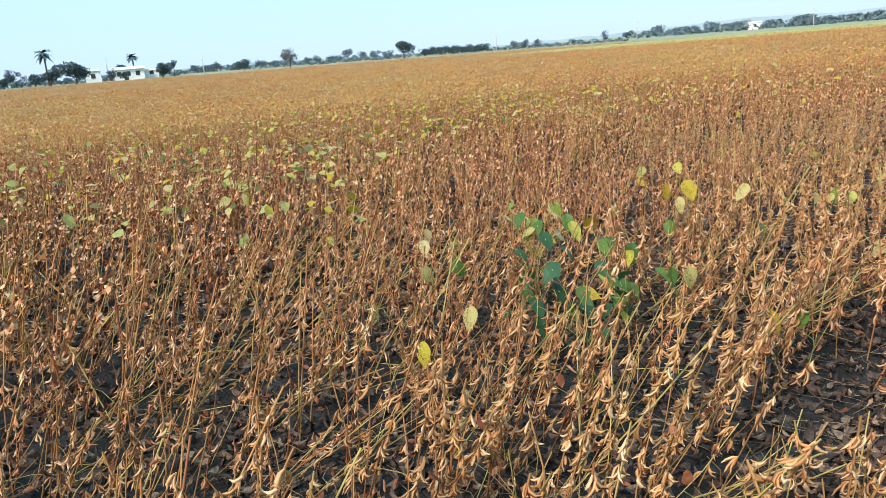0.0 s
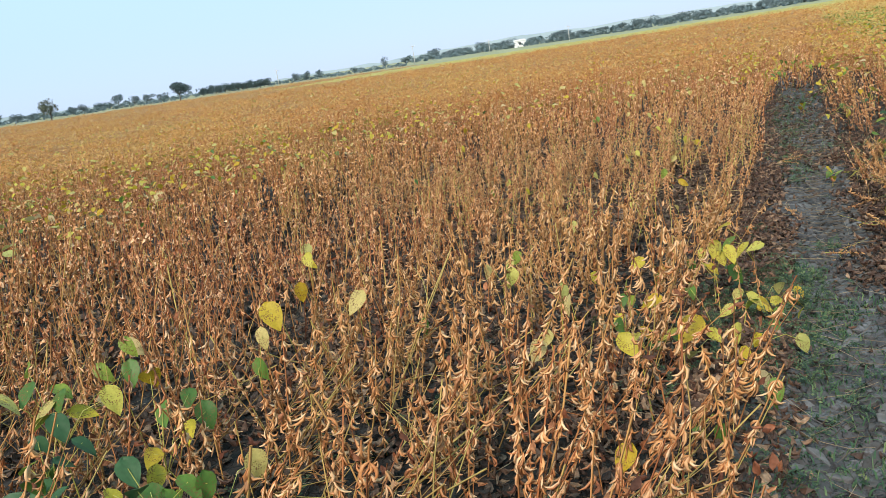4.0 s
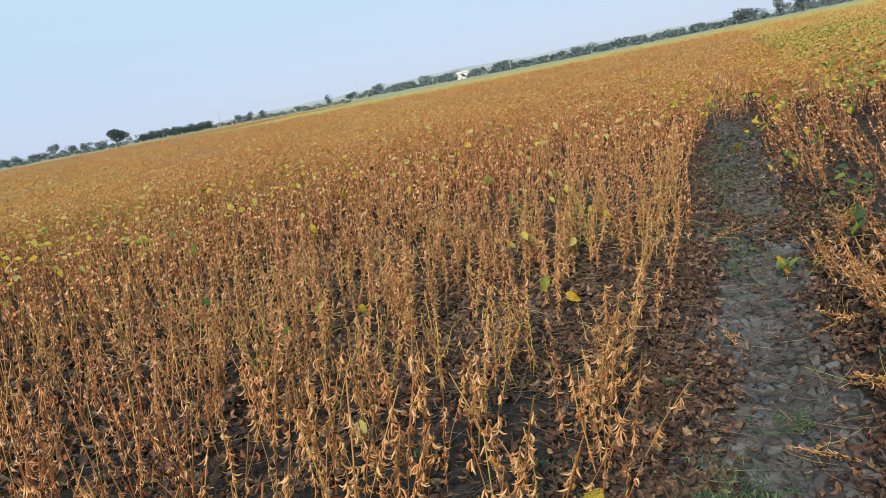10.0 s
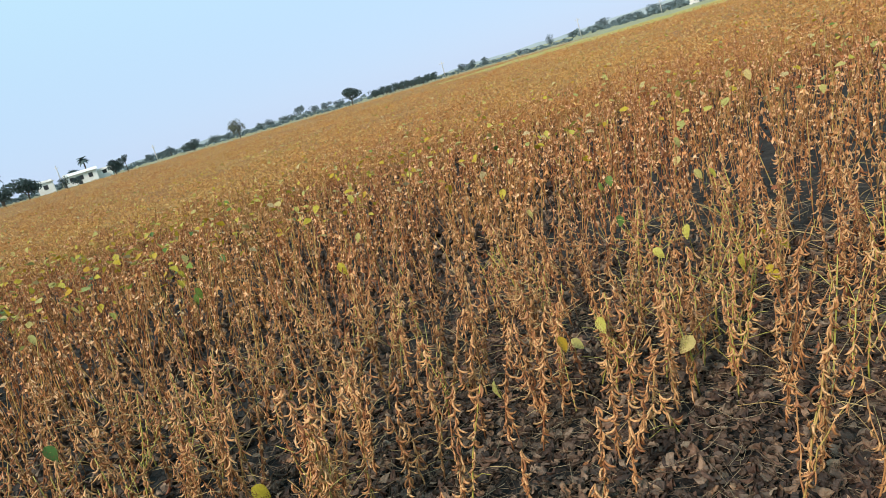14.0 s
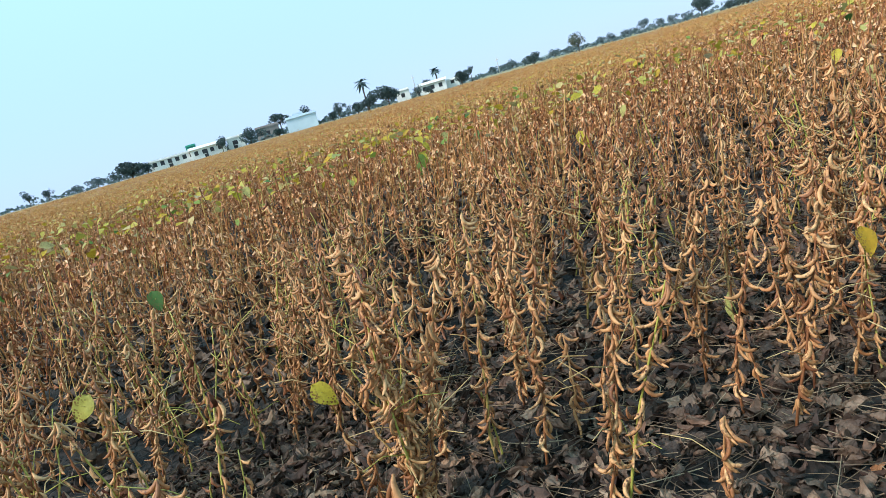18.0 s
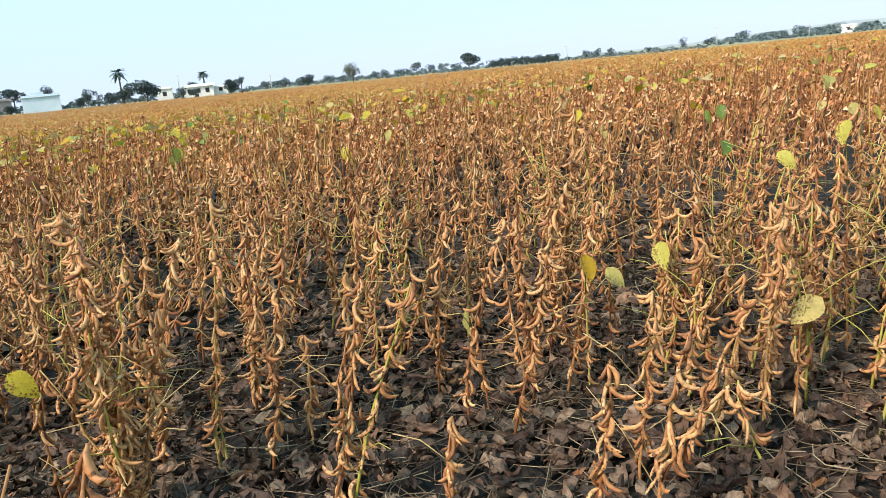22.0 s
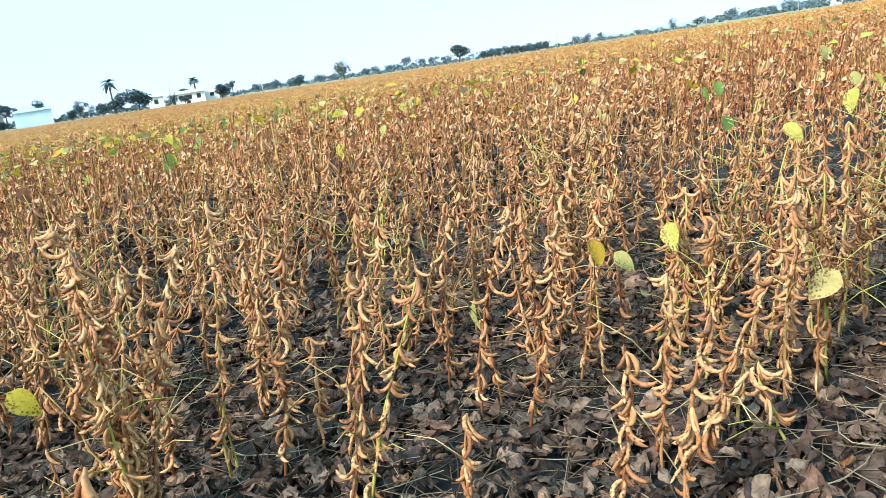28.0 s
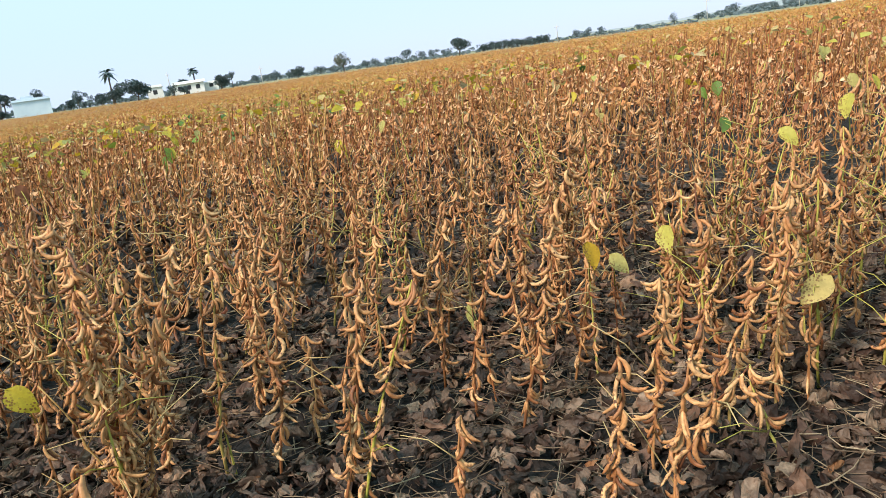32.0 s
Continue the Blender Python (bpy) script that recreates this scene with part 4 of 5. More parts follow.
# the village as it shows from the end of the walk
for k, (az, dist, w, h) in enumerate(((-93.6, 215, 2.6, 4.6), (-92.4, 220, 2.8, 3.2), (-90.6, 240, 4.5, 2.6), (-89.2, 235, 5.0, 3.0), (-88.0, 230, 3.6, 2.4))):
    tree(120 + k, polar(O_END, az, dist), w, h, 0.25, FOLIAGE_HAZED if k > 1 else FOLIAGE, 160, "bushy tree at the edge of the village", group="village trees")
tree(130, polar(O_END, -86.9, 200), 7.6, 4.4, 0.15, leaves=420, label="wide dark green tree clump beside the long house")
tree(131, polar(O_END, -85.8, 200), 3.6, 3.3, 0.2)
house(polar(O_END, -83.9, 205), facing(-83.0), 12.0, 5, 2.3, WHITEWASH, 6, True, "long low white house with a row of dark openings")
house(polar(O_END, -81.4, 203), facing(-81.0), 9.0, 5, 2.6, WHITEWASH, 4, True, "white house with a sloping roof", sheet_roof=True)
house(polar(O_END, -82.5, 214), facing(-82.5), 2.6, 3.4, 3.6, TANK_GREEN, 1, False, "narrow upper storey with a green front")
tree(132, polar(O_END, -80.4, 200), 3.4, 4.2, 0.2)
house(polar(O_END, -79.35, 206), facing(-79.3), 4.4, 4, 2.8, WHITEWASH, 1, True, "small white house between dark trees")
tree(133, polar(O_END, -78.3, 198), 4.8, 4.8, 0.25, leaves=320)
house(polar(O_END, -76.9, 215), facing(-76.9), 6.4, 4, 3.2, BRICK_WALL, 1, False, "grey-brown unplastered house wall")
tree(134, polar(O_END, -75.9, 225), 6.4, 6.4, 0.5, leaves=260, label="flat-topped spreading tree behind the blue house")
house(polar(O_END, -74.3, 200), facing(-74.3), 8.0, 6, 3.5, BLUE_WALL, 0, False, "pale blue house with a blank side wall", upper=(-2.0, 0.8, 1.0, 4.0, 3.67, 4.7))
tree(135, polar(O_END, -73.8, 216), 3.6, 6.2, 0.4)
tree(136, polar(O_END, -76.2, 196), 2.6, 2.4, 0.2)
tree(137, polar(O_END, -71.5, 205), 3.2, 4.4, 0.4, FOLIAGE_HAZED)
tree(138, polar(O_END, -72.0, 200), 2.2, 2.6, 0.2)
tree(139, polar(O_END, -70.1, 205), 4.0, 3.4, 0.2)


def power_pole(at, height):
    root = new("utility_pole")
    root.location = at
    part("pole", tube(np.array([(0, 0, -0.5), (0, 0, height)]), np.array([0.16, 0.1]), 8), CONCRETE, root)
    part("crossarm", box(-0.9, 0.9, -0.05, 0.05, height - 0.75, height - 0.62), CONCRETE, root)
    for x in (-0.8, 0, 0.8):
        part("insulator", tube(np.array([(x, 0, height - 0.619), (x, 0, height - 0.4)]), np.array([0.05, 0.03]), 6), WHITEWASH, root)
    return tagged(root, "slender grey concrete utility pole", "pole", "utility poles")


for az, dist, h in ((-26.1, 260, 6.5), (-14.66, 280, 5.5), (-20.5, 300, 5), (-63.9, 215, 6.0), (-36.2, 240, 5), (-57.6, 215, 4.5)):
    power_pole(polar(O_START, az, dist), h)

# low scrub and hedges between the trees, too many to count
rw = np.random.default_rng(17)
scrub = []
spray3 = joined([(moved(np.array([[-0.5, 0, 0], [0.1, -0.35, 0.1], [0.5, 0, 0], [0.1, 0.35, 0.1]]), Euler((rw.uniform(-1, 1), rw.uniform(-1, 1), k * 2.1)).to_matrix().to_4x4()), np.array([[0, 1, 2], [0, 2, 3]])) for k in range(3)])
for a0, a1, d0, d1, height, count in ((-108, -86, 215, 250, 1.6, 900), (-86, -60, 210, 232, 1.9, 1700), (-60, -43, 225, 265, 1.6, 1500), (-43, -27, 240, 290, 1.5, 1200), (-27, 14, 320, 400, 3.0, 4200)):
    az = np.radians(rw.uniform(a0, a1, count))
    dd = rw.uniform(d0, d1, count)
    x, y = 1.5 + dd * np.sin(az), -4 + dd * np.cos(az)
    lump = 0.45 + 0.55 * np.sin(np.degrees(az) * 2.3) ** 2 * np.sin(np.degrees(az) * 0.71 + 1) ** 2 + 0.25 * np.sin(np.degrees(az) * 7)
    z = rise(x) + rw.random(count) ** 0.8 * height * np.maximum(0.3, lump)
    scrub.append(scattered(*spray3, np.column_stack([x, y, z]), rw.uniform(0, 6.28, count), rw.uniform(0.5, 1.2, count) * height * 0.55, rw.normal(0, 0.5, (count, 2))))
woods = new("scrub", mesh_of("scrub", *joined(scrub), FOLIAGE_HAZED))
tagged(woods, "low scrub and hedges along the far edge, greyed with haze", "scrub", kind="stuff")

# wooded distance far behind everything, with haze painted in as its blue-grey colour
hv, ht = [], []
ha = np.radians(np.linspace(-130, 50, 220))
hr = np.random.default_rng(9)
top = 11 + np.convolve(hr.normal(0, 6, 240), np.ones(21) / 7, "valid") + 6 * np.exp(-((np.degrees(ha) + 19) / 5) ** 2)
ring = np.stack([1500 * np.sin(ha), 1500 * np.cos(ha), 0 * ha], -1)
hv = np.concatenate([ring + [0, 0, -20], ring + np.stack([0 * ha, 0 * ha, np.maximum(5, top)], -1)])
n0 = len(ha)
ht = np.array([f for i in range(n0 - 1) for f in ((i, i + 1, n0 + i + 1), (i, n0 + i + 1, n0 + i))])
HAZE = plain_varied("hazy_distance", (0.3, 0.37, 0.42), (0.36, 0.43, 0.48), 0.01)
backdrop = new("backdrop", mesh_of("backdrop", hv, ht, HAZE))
tagged(backdrop, "hazy blue-grey wooded distance", "distance", kind="structure")


# ---------------------------------------------------------------- leaves that still hang on
def leafy_plant(seed, tip, size, mat, leaves=1, spread_deg=50, label="", base=None, stalk=None, wide=0.75):
    """A thin soybean stalk that still holds one or a few leaves; tip is where the first leaf hangs."""
    rng = np.random.default_rng(seed)
    root = new("soybean_plant")
    bx, by = base or (tip[0] + rng.uniform(-0.06, 0.06), tip[1] + rng.uniform(-0.02, 0.1))
    root.location = (bx, by, float(ground_z(bx, by)))
    local = np.array(tip) - np.array(root.location)
    top = np.array([local[0] * 0.35, local[1] * 0.35, max(0.1, local[2] * 0.85)])
    line = np.array([(0, 0, -0.01), top * [0.3, 0.3, 0.35], top * [0.8, 0.8, 0.75], top])
    part("stem", tube(line, np.array([0.0026, 0.0022, 0.0017, 0.0012]), 6), stalk or (STALK_GREEN if seed % 3 == 0 else STEM), root)
    for nd in spaced(line, 0.045, 0.08):
        for p in bunch(rng, nd, int(rng.integers(1, 4)), 5, 5):
            part("pod", p, POD, root)
    for k in range(leaves):
        end = local + (0 if k == 0 else 1) * rng.normal(0, size * wide, 3) * [1, 1, 0.7]
        end[2] = max(end[2], 0.05)
        part("leaf_stalk", tube(np.array([top * [1, 1, 0.9], (top + end) / 2 + (0, 0, 0.02), end]), np.array([0.0014, 0.0011, 0.0009]), 4), stalk or STALK_GREEN, root)
        s = size * rng.uniform(0.75, 1.0)
        blade = leaf_blade(s, s * rng.uniform(0.55, 0.7), 0.18, rng.uniform(0.1, 0.4), 7, 6, rng, 0.012)
        seen = (1.2 - tip[0], -0.32 - tip[1]) if tip[1] > -1.2 else (1.6 - tip[0], -1.7)
        turn = math.degrees(math.atan2(seen[1], seen[0])) + rng.normal(0, 30 if leaves < 4 else 80)
        tilt = Euler((radians(rng.normal(0, 16)), radians(rng.uniform(42, 76) if leaves < 4 else rng.uniform(10, 50)), radians(turn))).to_matrix().to_4x4()
        pick = mat[k % len(mat)] if isinstance(mat, (list, tuple)) else mat
        part("leaf", blade, pick, root, at=Matrix.Translation(Vector(end)) @ tilt @ Matrix.Rotation(radians(rng.uniform(-45, 45)), 4, "Z") @ Matrix.Translation((-s * 0.4, 0, 0)))
    return tagged(root, label or "soybean stalk still holding yellow leaves", "crop plant", "plants with leaves left")


Y, P, G, D = LEAF_YELLOW, LEAF_PALE, LEAF_GREEN, LEAF_DARK
ONE_Y, ONE_P, ONE_G = "thin stalk with a spotted yellow leaf", "thin stalk with a pale withering leaf", "thin stalk with a yellow-green leaf"
HELD = (
    (0.07, -5.07, 0.53, 0.085, P, 1), (0.10, -5.33, 0.51, 0.08, Y, 1), (0.77, -4.36, 0.40, 0.08, (Y, G), 2), (-0.59, -4.36, 0.5, 0.09, (P, P, G), 3),
    (0.54, -2.60, 0.44, 0.075, (G, P), 2), (0.25, -3.81, 0.71, 0.09, Y, 1), (0.39, -3.56, 0.66, 0.09, P, 1), (0.83, -2.83, 0.42, 0.08, P, 1),
    (0.945, -3.17, 0.50, 0.085, P, 1), (0.55, -1.60, 0.36, 0.075, P, 1), (-0.23, -0.76, 0.41, 0.07, G, 1), (0.73, 1.95, 0.28, 0.07, Y, 2),
    (0.81, -2.26, 0.28, 0.085, Y, 1), (1.30, -1.97, 0.32, 0.10, (Y, Y, G), 3), (1.05, -1.95, 0.2, 0.085, (Y, G), 3), (1.01, -1.03, 0.30, 0.06, P, 1),
    (-0.21, -0.48, 0.42, 0.075, Y, 1), (0.937, -0.185, 0.269, 0.085, (Y, G), 2), (0.76, 1.53, 0.31, 0.085, (Y, Y), 2), (-0.02, 3.07, 0.42, 0.085, P, 1),
    (-0.22, -0.07, 0.26, 0.085, Y, 1), (0.12, 0.71, 0.20, 0.075, P, 1), (0.37, 0.82, 0.32, 0.075, Y, 1), (0.43, 0.99, 0.31, 0.09, Y, 1),
    (0.36, 0.92, 0.27, 0.065, P, 1), (0.58, 1.24, 0.47, 0.06, Y, 1), (0.73, 0.98, 0.24, 0.08, P, 1), (0.67, 1.31, 0.52, 0.065, Y, 1),
    (0.07, 2.02, 0.39, 0.08, G, 1), (-0.02, 3.13, 0.52, 0.08, P, 1), (0.87, -3.30, 0.39, 0.085, P, 1), (1.16, -3.31, 0.42, 0.095, Y, 1),
    (-2.31, 1.18, 0.45, 0.09, G, 2), (-1.43, 1.57, 0.43, 0.09, Y, 1), (-2.55, 0.34, 0.59, 0.085, P, 1), (1.12, -3.0, 0.3, 0.085, (Y, G, P), 4),
    (1.2, -2.75, 0.22, 0.08, (Y, G), 4), (1.0, -2.6, 0.3, 0.08, (G, Y), 2), (-2.02, -4.47, 0.42, 0.08, (G, P), 2), (-1.1, -3.97, 0.42, 0.09, P, 2),
    (-2.2, -5.6, 0.42, 0.09, G, 1), (-0.44, -4.7, 0.5, 0.08, P, 1), (0.12, -4.23, 0.42, 0.08, (Y, G), 2), (0.41, -4.34, 0.5, 0.08, (G, P), 2), (0.3, -3.0, 0.35, 0.07, G, 1),
    (-0.66, -2.37, 0.43, 0.08, (Y, P), 2), (0.456, -2.29, 0.40, 0.075, (G, P), 2), (-1.05, -0.28, 0.44, 0.085, G, 1), (0.92, -2.36, 0.12, 0.08, Y, 1), (1.31, -2.95, 0.33, 0.11, (Y, P), 2), (1.0, -2.1, 0.1, 0.06, G, 2),
    (1.5, -2.75, 0.2, 0.08, (Y, P), 3), (1.48, -2.45, 0.25, 0.08, (Y, Y, G), 4), (1.55, -3.1, 0.15, 0.075, (G, P), 3), (1.43, -2.12, 0.36, 0.085, (Y, Y, G), 4),
    (1.69, -4.40, 0.26, 0.09, (P, P, Y), 3), (1.54, -4.235, 0.33, 0.085, Y, 1), (1.38, -2.18, 0.36, 0.085, (Y, Y), 2), (0.80, -2.99, 0.30, 0.075, P, 1), (-0.14, -3.15, 0.55, 0.08, Y, 2), (0.17, -3.82, 0.54, 0.08, (G, P), 2),
    (-0.55, -3.80, 0.49, 0.09, (G, G, P), 3), (-0.50, -4.64, 0.59, 0.085, P, 1), (0.67, -2.93, 0.52, 0.07, Y, 1), (1.74, 4.78, 0.12, 0.1, (Y, G, Y), 4), (-0.25, 5.5, 0.57, 0.11, P, 1),
    (-0.55, -4.9, 0.4, 0.1, P, 1), (1.23, -3.75, 0.3, 0.085, Y, 1), (1.5, -4.2, 0.24, 0.08, (Y, G), 2), (1.35, -2.75, 0.22, 0.08, (Y, P, G), 5), (1.3, -2.15, 0.28, 0.075, (Y, G), 3), (1.42, -3.35, 0.1, 0.06, (G, Y), 3), (-0.6, 2.3, 0.42, 0.075, P, 1), (-0.3, 2.6, 0.44, 0.07, G, 2), (0.3, 2.5, 0.45, 0.075, (P, Y), 2), (-1.1, 2.8, 0.45, 0.08, Y, 1), (-1.9, 2.2, 0.44, 0.08, P, 1), (-3.1, 1.6, 0.5, 0.09, Y, 2),
)
for k, (x, y, z, size, mat, count) in enumerate(HELD):
    first = mat[0] if isinstance(mat, tuple) else mat
    leafy_plant(500 + k, (x, y, z), size * (1.12 if y < -1.9 else 0.95), mat, count, label=ONE_Y if first is Y else ONE_P if first is P else ONE_G)
leafy_plant(590, (-0.6, 0.12, 0.58), 0.05, WITHERED, 1, label="dry stalk with a curled rust-brown leaf")
leafy_plant(591, (-0.06, 0.2, 0.17), 0.05, WITHERED, 1, label="dry stalk with a curled rust-brown leaf")
# green plants that ripen late
LATE = (
    (-0.3, -4.2, 0.54, 12, (G, G, Y, P)), (-0.22, -4.32, 0.4, 12, (D, G, D)), (0.06, -4.46, 0.37, 14, (D, D, D, G)), (0.22, -4.36, 0.4, 12, (G, D, Y, G)), (0.14, -4.52, 0.3, 11, (D, D, D)), (0.02, -4.14, 0.42, 6, (Y, G)),
    (-6.07, -2.3, 0.45, 12, (D, G)), (1.5, -2.22, 0.12, 7, (Y, P, G, Y)), (1.62, -2.05, 0.07, 4, (Y, Y)), (1.87, 0.6, 0.1, 5, (G, Y, Y)), (2.1, 2.6, 0.3, 9, (G, Y)), (2.35, 3.4, 0.32, 8, (G, D, Y)), (2.75, 4.8, 0.36, 8, (G, Y)), (2.2, 5.6, 0.36, 7, (Y, G)), (1.98, 4.4, 0.34, 10, (G, Y)), (1.32, 6.2, 0.4, 9, (Y, G, Y)), (1.48, 7.3, 0.42, 11, (Y, G)), (1.7, 8.0, 0.42, 11, (G, Y)), (1.4, 8.6, 0.45, 11, (Y, Y, G)), (1.9, 7.2, 0.38, 9, (G, Y)), (2.3, 1.1, 0.22, 9, (D, G)), (2.35, 1.7, 0.25, 9, (D, G)),
)
for k, (x, y, h, n, mats) in enumerate(LATE):
    leafy_plant(600 + k, (x, y, h), 0.1 if y < -4 else 0.085, mats, n, label="late soybean plant still in green leaf", base=(x + 0.02, y + 0.02), wide=0.95)

# loose yellow and pale leaves over the field
small = leaf_blade(0.056, 0.04, 0.2, 0.25, 3, 2)


def leaf_scatter(name, count, mat, seed, region, label, size=(0.8, 1.3)):
    r = np.random.default_rng(seed)
    x, y = region(r, count)
    keep = ~((np.abs(x - 1.62) < 0.4) | (np.hypot(x - 1.2, y + 0.3) < 4.6) | ((np.abs(x - 1.62) < 2.2) & (y < 1)))
    x, y = x[keep], y[keep]
    z = ground_z(x, y) + r.normal(0.49, 0.05, len(x))
    ob = new(name, mesh_of(name, *scattered(*small, np.column_stack([x, y, z]), r.uniform(0, 6.28, len(x)), r.uniform(*size, len(x)), r.normal(0, 0.45, (len(x), 2))), mat))
    return tagged(ob, label, "leaves", kind="stuff")


def over_field(near, reach, a0=-112, a1=14, power=1.6):
    def pick(r, n):
        d = near + (reach - near) * r.random(n) ** power
        a = np.radians(r.uniform(a0, a1, n))
        return 1.5 + d * np.sin(a), -3.5 + d * np.cos(a)
    return pick


leaf_scatter("yellow_leaves", 1900, LEAF_YELLOW, 21, over_field(2.5, 36, power=1.25), "yellow leaves left on the ripe crop", (0.9, 1.6))
leaf_scatter("pale_leaves", 4300, LEAF_PALE, 22, over_field(3.5, 50, power=1.2), "pale withered leaves left on the ripe crop", (0.9, 1.9))
leaf_scatter("pale_leaves", 1500, LEAF_PALE, 28, over_field(30, 110, power=1.0), "pale leaves far out on the ripe crop", (2.0, 3.4))
leaf_scatter("yellow_leaves", 800, LEAF_YELLOW, 25, lambda r, n: (r.normal(-6.0, 2.4, n), r.normal(2.2, 3.2, n)), "patch of yellow leaves left on the crop", (1.0, 1.7))
leaf_scatter("green_leaves", 70, LEAF_GREEN, 29, lambda r, n: (r.normal(-5.2, 1.6, n), r.normal(0.8, 2.4, n)), "late green leaves in the yellow patch of the crop", (0.9, 1.5))
leaf_scatter("yellow_leaves", 700, LEAF_YELLOW, 30, over_field(26, 90, power=1.0), "yellow leaves far out on the ripe crop", (1.4, 2.6))
leaf_scatter("green_leaves", 110, LEAF_GREEN, 23, over_field(4, 22), "scattered green leaves among the ripe crop")
leaf_scatter("green_leaves", 2300, LEAF_GREEN, 24, lambda r, n: (2.9 + np.abs(r.normal(1.2, 2.4, n)), r.uniform(5, 34, n)), "green leaves of the unripe crop beside the path", (0.9, 1.6))
leaf_scatter("yellow_leaves", 900, LEAF_YELLOW, 26, lambda r, n: (2.0 + np.abs(r.normal(0.8, 1.4, n)), r.uniform(1, 24, n)), "yellowing leaves beside the path")
leaf_scatter("yellow_leaves", 160, LEAF_YELLOW, 27, lambda r, n: (r.normal(1.15, 0.25, n), r.uniform(5.5, 11, n)), "yellow leaves at the edge of the path")

# ---------------------------------------------------------------- the ground's litter
def dead_leaf(seed, nu, nv):
    """A withered leaf: an ovate blade, folded along its midrib, rolled at the rim and curled lengthwise, with soft crumples."""
    r = np.random.default_rng(seed)
    length, width = r.uniform(0.05, 0.064), r.uniform(0.034, 0.048)
    u, w = np.meshgrid(np.linspace(0, 1, nu + 1), np.linspace(-1, 1, nv + 1), indexing="ij")
    half = width / 2 * np.sin(np.pi * np.clip(u, 0.015, 0.985) ** 0.78) ** 0.85 * (1 + 0.1 * np.sin(7 * u + r.uniform(0, 6)) * np.sign(w))
    side = half * w
    turn = r.uniform(25, 75) * r.choice([-1, 1]) * np.abs(side) + r.uniform(0.05, 0.6) * r.choice([-1, 1])  # how steeply the blade stands off the midrib
    y = side * np.cos(np.clip(turn, -1.5, 1.5))
    z = np.abs(side) * np.sin(np.clip(turn, -1.5, 1.5))
    f = r.uniform(0, 6.28, 4)
    z = z + 0.0035 * np.sin(5 * u + 2.2 * w + f[0]) + 0.0022 * np.sin(11 * u - 3.4 * w + f[1]) * np.abs(w)
    z = z + r.uniform(0.001, 0.0028) * np.abs(np.sin(r.uniform(9, 13) * (u - 0.45 * np.abs(w)) + f[3])) * np.clip(np.abs(w) * 2, 0, 1) + r.normal(0, 0.0007, u.shape)  # ribs between the side veins
    y = y + 0.0022 * np.sin(6 * u + f[2]) + r.normal(0, 0.0007, u.shape)
    bend = r.uniform(-1.7, 1.7)  # lengthwise curl
    a = bend * (u - 0.5)
    x = length / (bend if abs(bend) > 0.2 else 0.2) * np.sin(a) if abs(bend) > 0.2 else length * (u - 0.5)
    z = z + length * 0.5 * (1 - np.cos(a)) * np.sign(bend)
    v = np.stack([x, y, z - z.min() * 0.6], -1).reshape(-1, 3)
    q = (np.arange(nu)[:, None] * (nv + 1) + np.arange(nv)[None]).ravel()
    return v, np.concatenate([np.stack([q, q + nv + 1, q + nv + 2], -1), np.stack([q, q + nv + 2, q + 1], -1)])


curled = [dead_leaf(700 + k, 11, 6) for k in range(10)]
flat_leaf = [dead_leaf(730 + k, 4, 4) for k in range(8)]
far_leaf = [dead_leaf(750 + k, 3, 2) for k in range(4)]
curled_meshes = [mesh_of("fallen_leaf", *c, LITTER, smooth=False) for c in curled]
rl = np.random.default_rng(31)
for k in range(300):
    # the bare ground between the plants at the end of the walk
    a, dd = math.radians(rl.uniform(-88, -14)), 0.86 + 1.0 * rl.random()
    x, y = 1.2 + dd * math.sin(a), -0.32 + dd * math.cos(a)
    ob = new("fallen_leaf", curled_meshes[k % 10])
    ob.matrix_basis = pose(x, y, float(ground_z(x, y)) + rl.uniform(0.008, 0.024), rl.normal(0, 16), rl.normal(0, 16), rl.uniform(0, 360)) @ Matrix.Scale(rl.uniform(0.5, 1.1), 4)
    tagged(ob, "curled brown dead leaf lying on the soil", "leaf", "fallen leaves")


def litter(seed, count, region, templates, size=(0.7, 1.4), lift=0.03):
    r = np.random.default_rng(seed)
    x, y = region(r, count)
    z = ground_z(x, y) + r.uniform(0.006, lift, len(x))
    sets = []
    for k, tm in enumerate(templates):
        i = np.arange(len(x)) % len(templates) == k
        sets.append(scattered(*tm, np.column_stack([x, y, z])[i], r.uniform(0, 6.28, i.sum()), r.uniform(*size, i.sum()), r.normal(0, 0.42, (i.sum(), 2))))
    return joined(sets)


def between(x0, x1, y0, y1):
    return lambda r, n: (r.uniform(x0, x1, n), r.uniform(y0, y1, n))


def path_edge(r, n):
    return 1.22 + np.abs(r.normal(0, 0.16, n)), r.uniform(-7, 7, n)


def drifts(r, n):
    c = np.array([(1.45, 1.1), (1.35, 0.4), (1.5, -0.6), (1.42, -2.6), (1.62, 1.9), (2.05, 0.2), (2.0, -1.4), (1.4, 2.6), (1.95, 1.6)])
    i = r.integers(0, len(c), n)
    return c[i, 0] + r.normal(0, 0.09, n), c[i, 1] + r.normal(0, 0.2, n)


def off_end(x0, x1, y0, y1):
    """As between, but clear of the ground round the end of the walk."""
    def pick(r, n):
        x, y = r.uniform(x0, x1, n), r.uniform(y0, y1, n)
        keep = (np.hypot(x - 1.2, y + 0.32) > 1.9) | (x > 1.25)
        return x[keep], y[keep]
    return pick


def near_end(r, n):
    a, dd = np.radians(r.uniform(-100, 2, n)), 0.55 + 1.5 * r.random(n) ** 0.8
    return 1.2 + dd * np.sin(a), -0.32 + dd * np.cos(a)


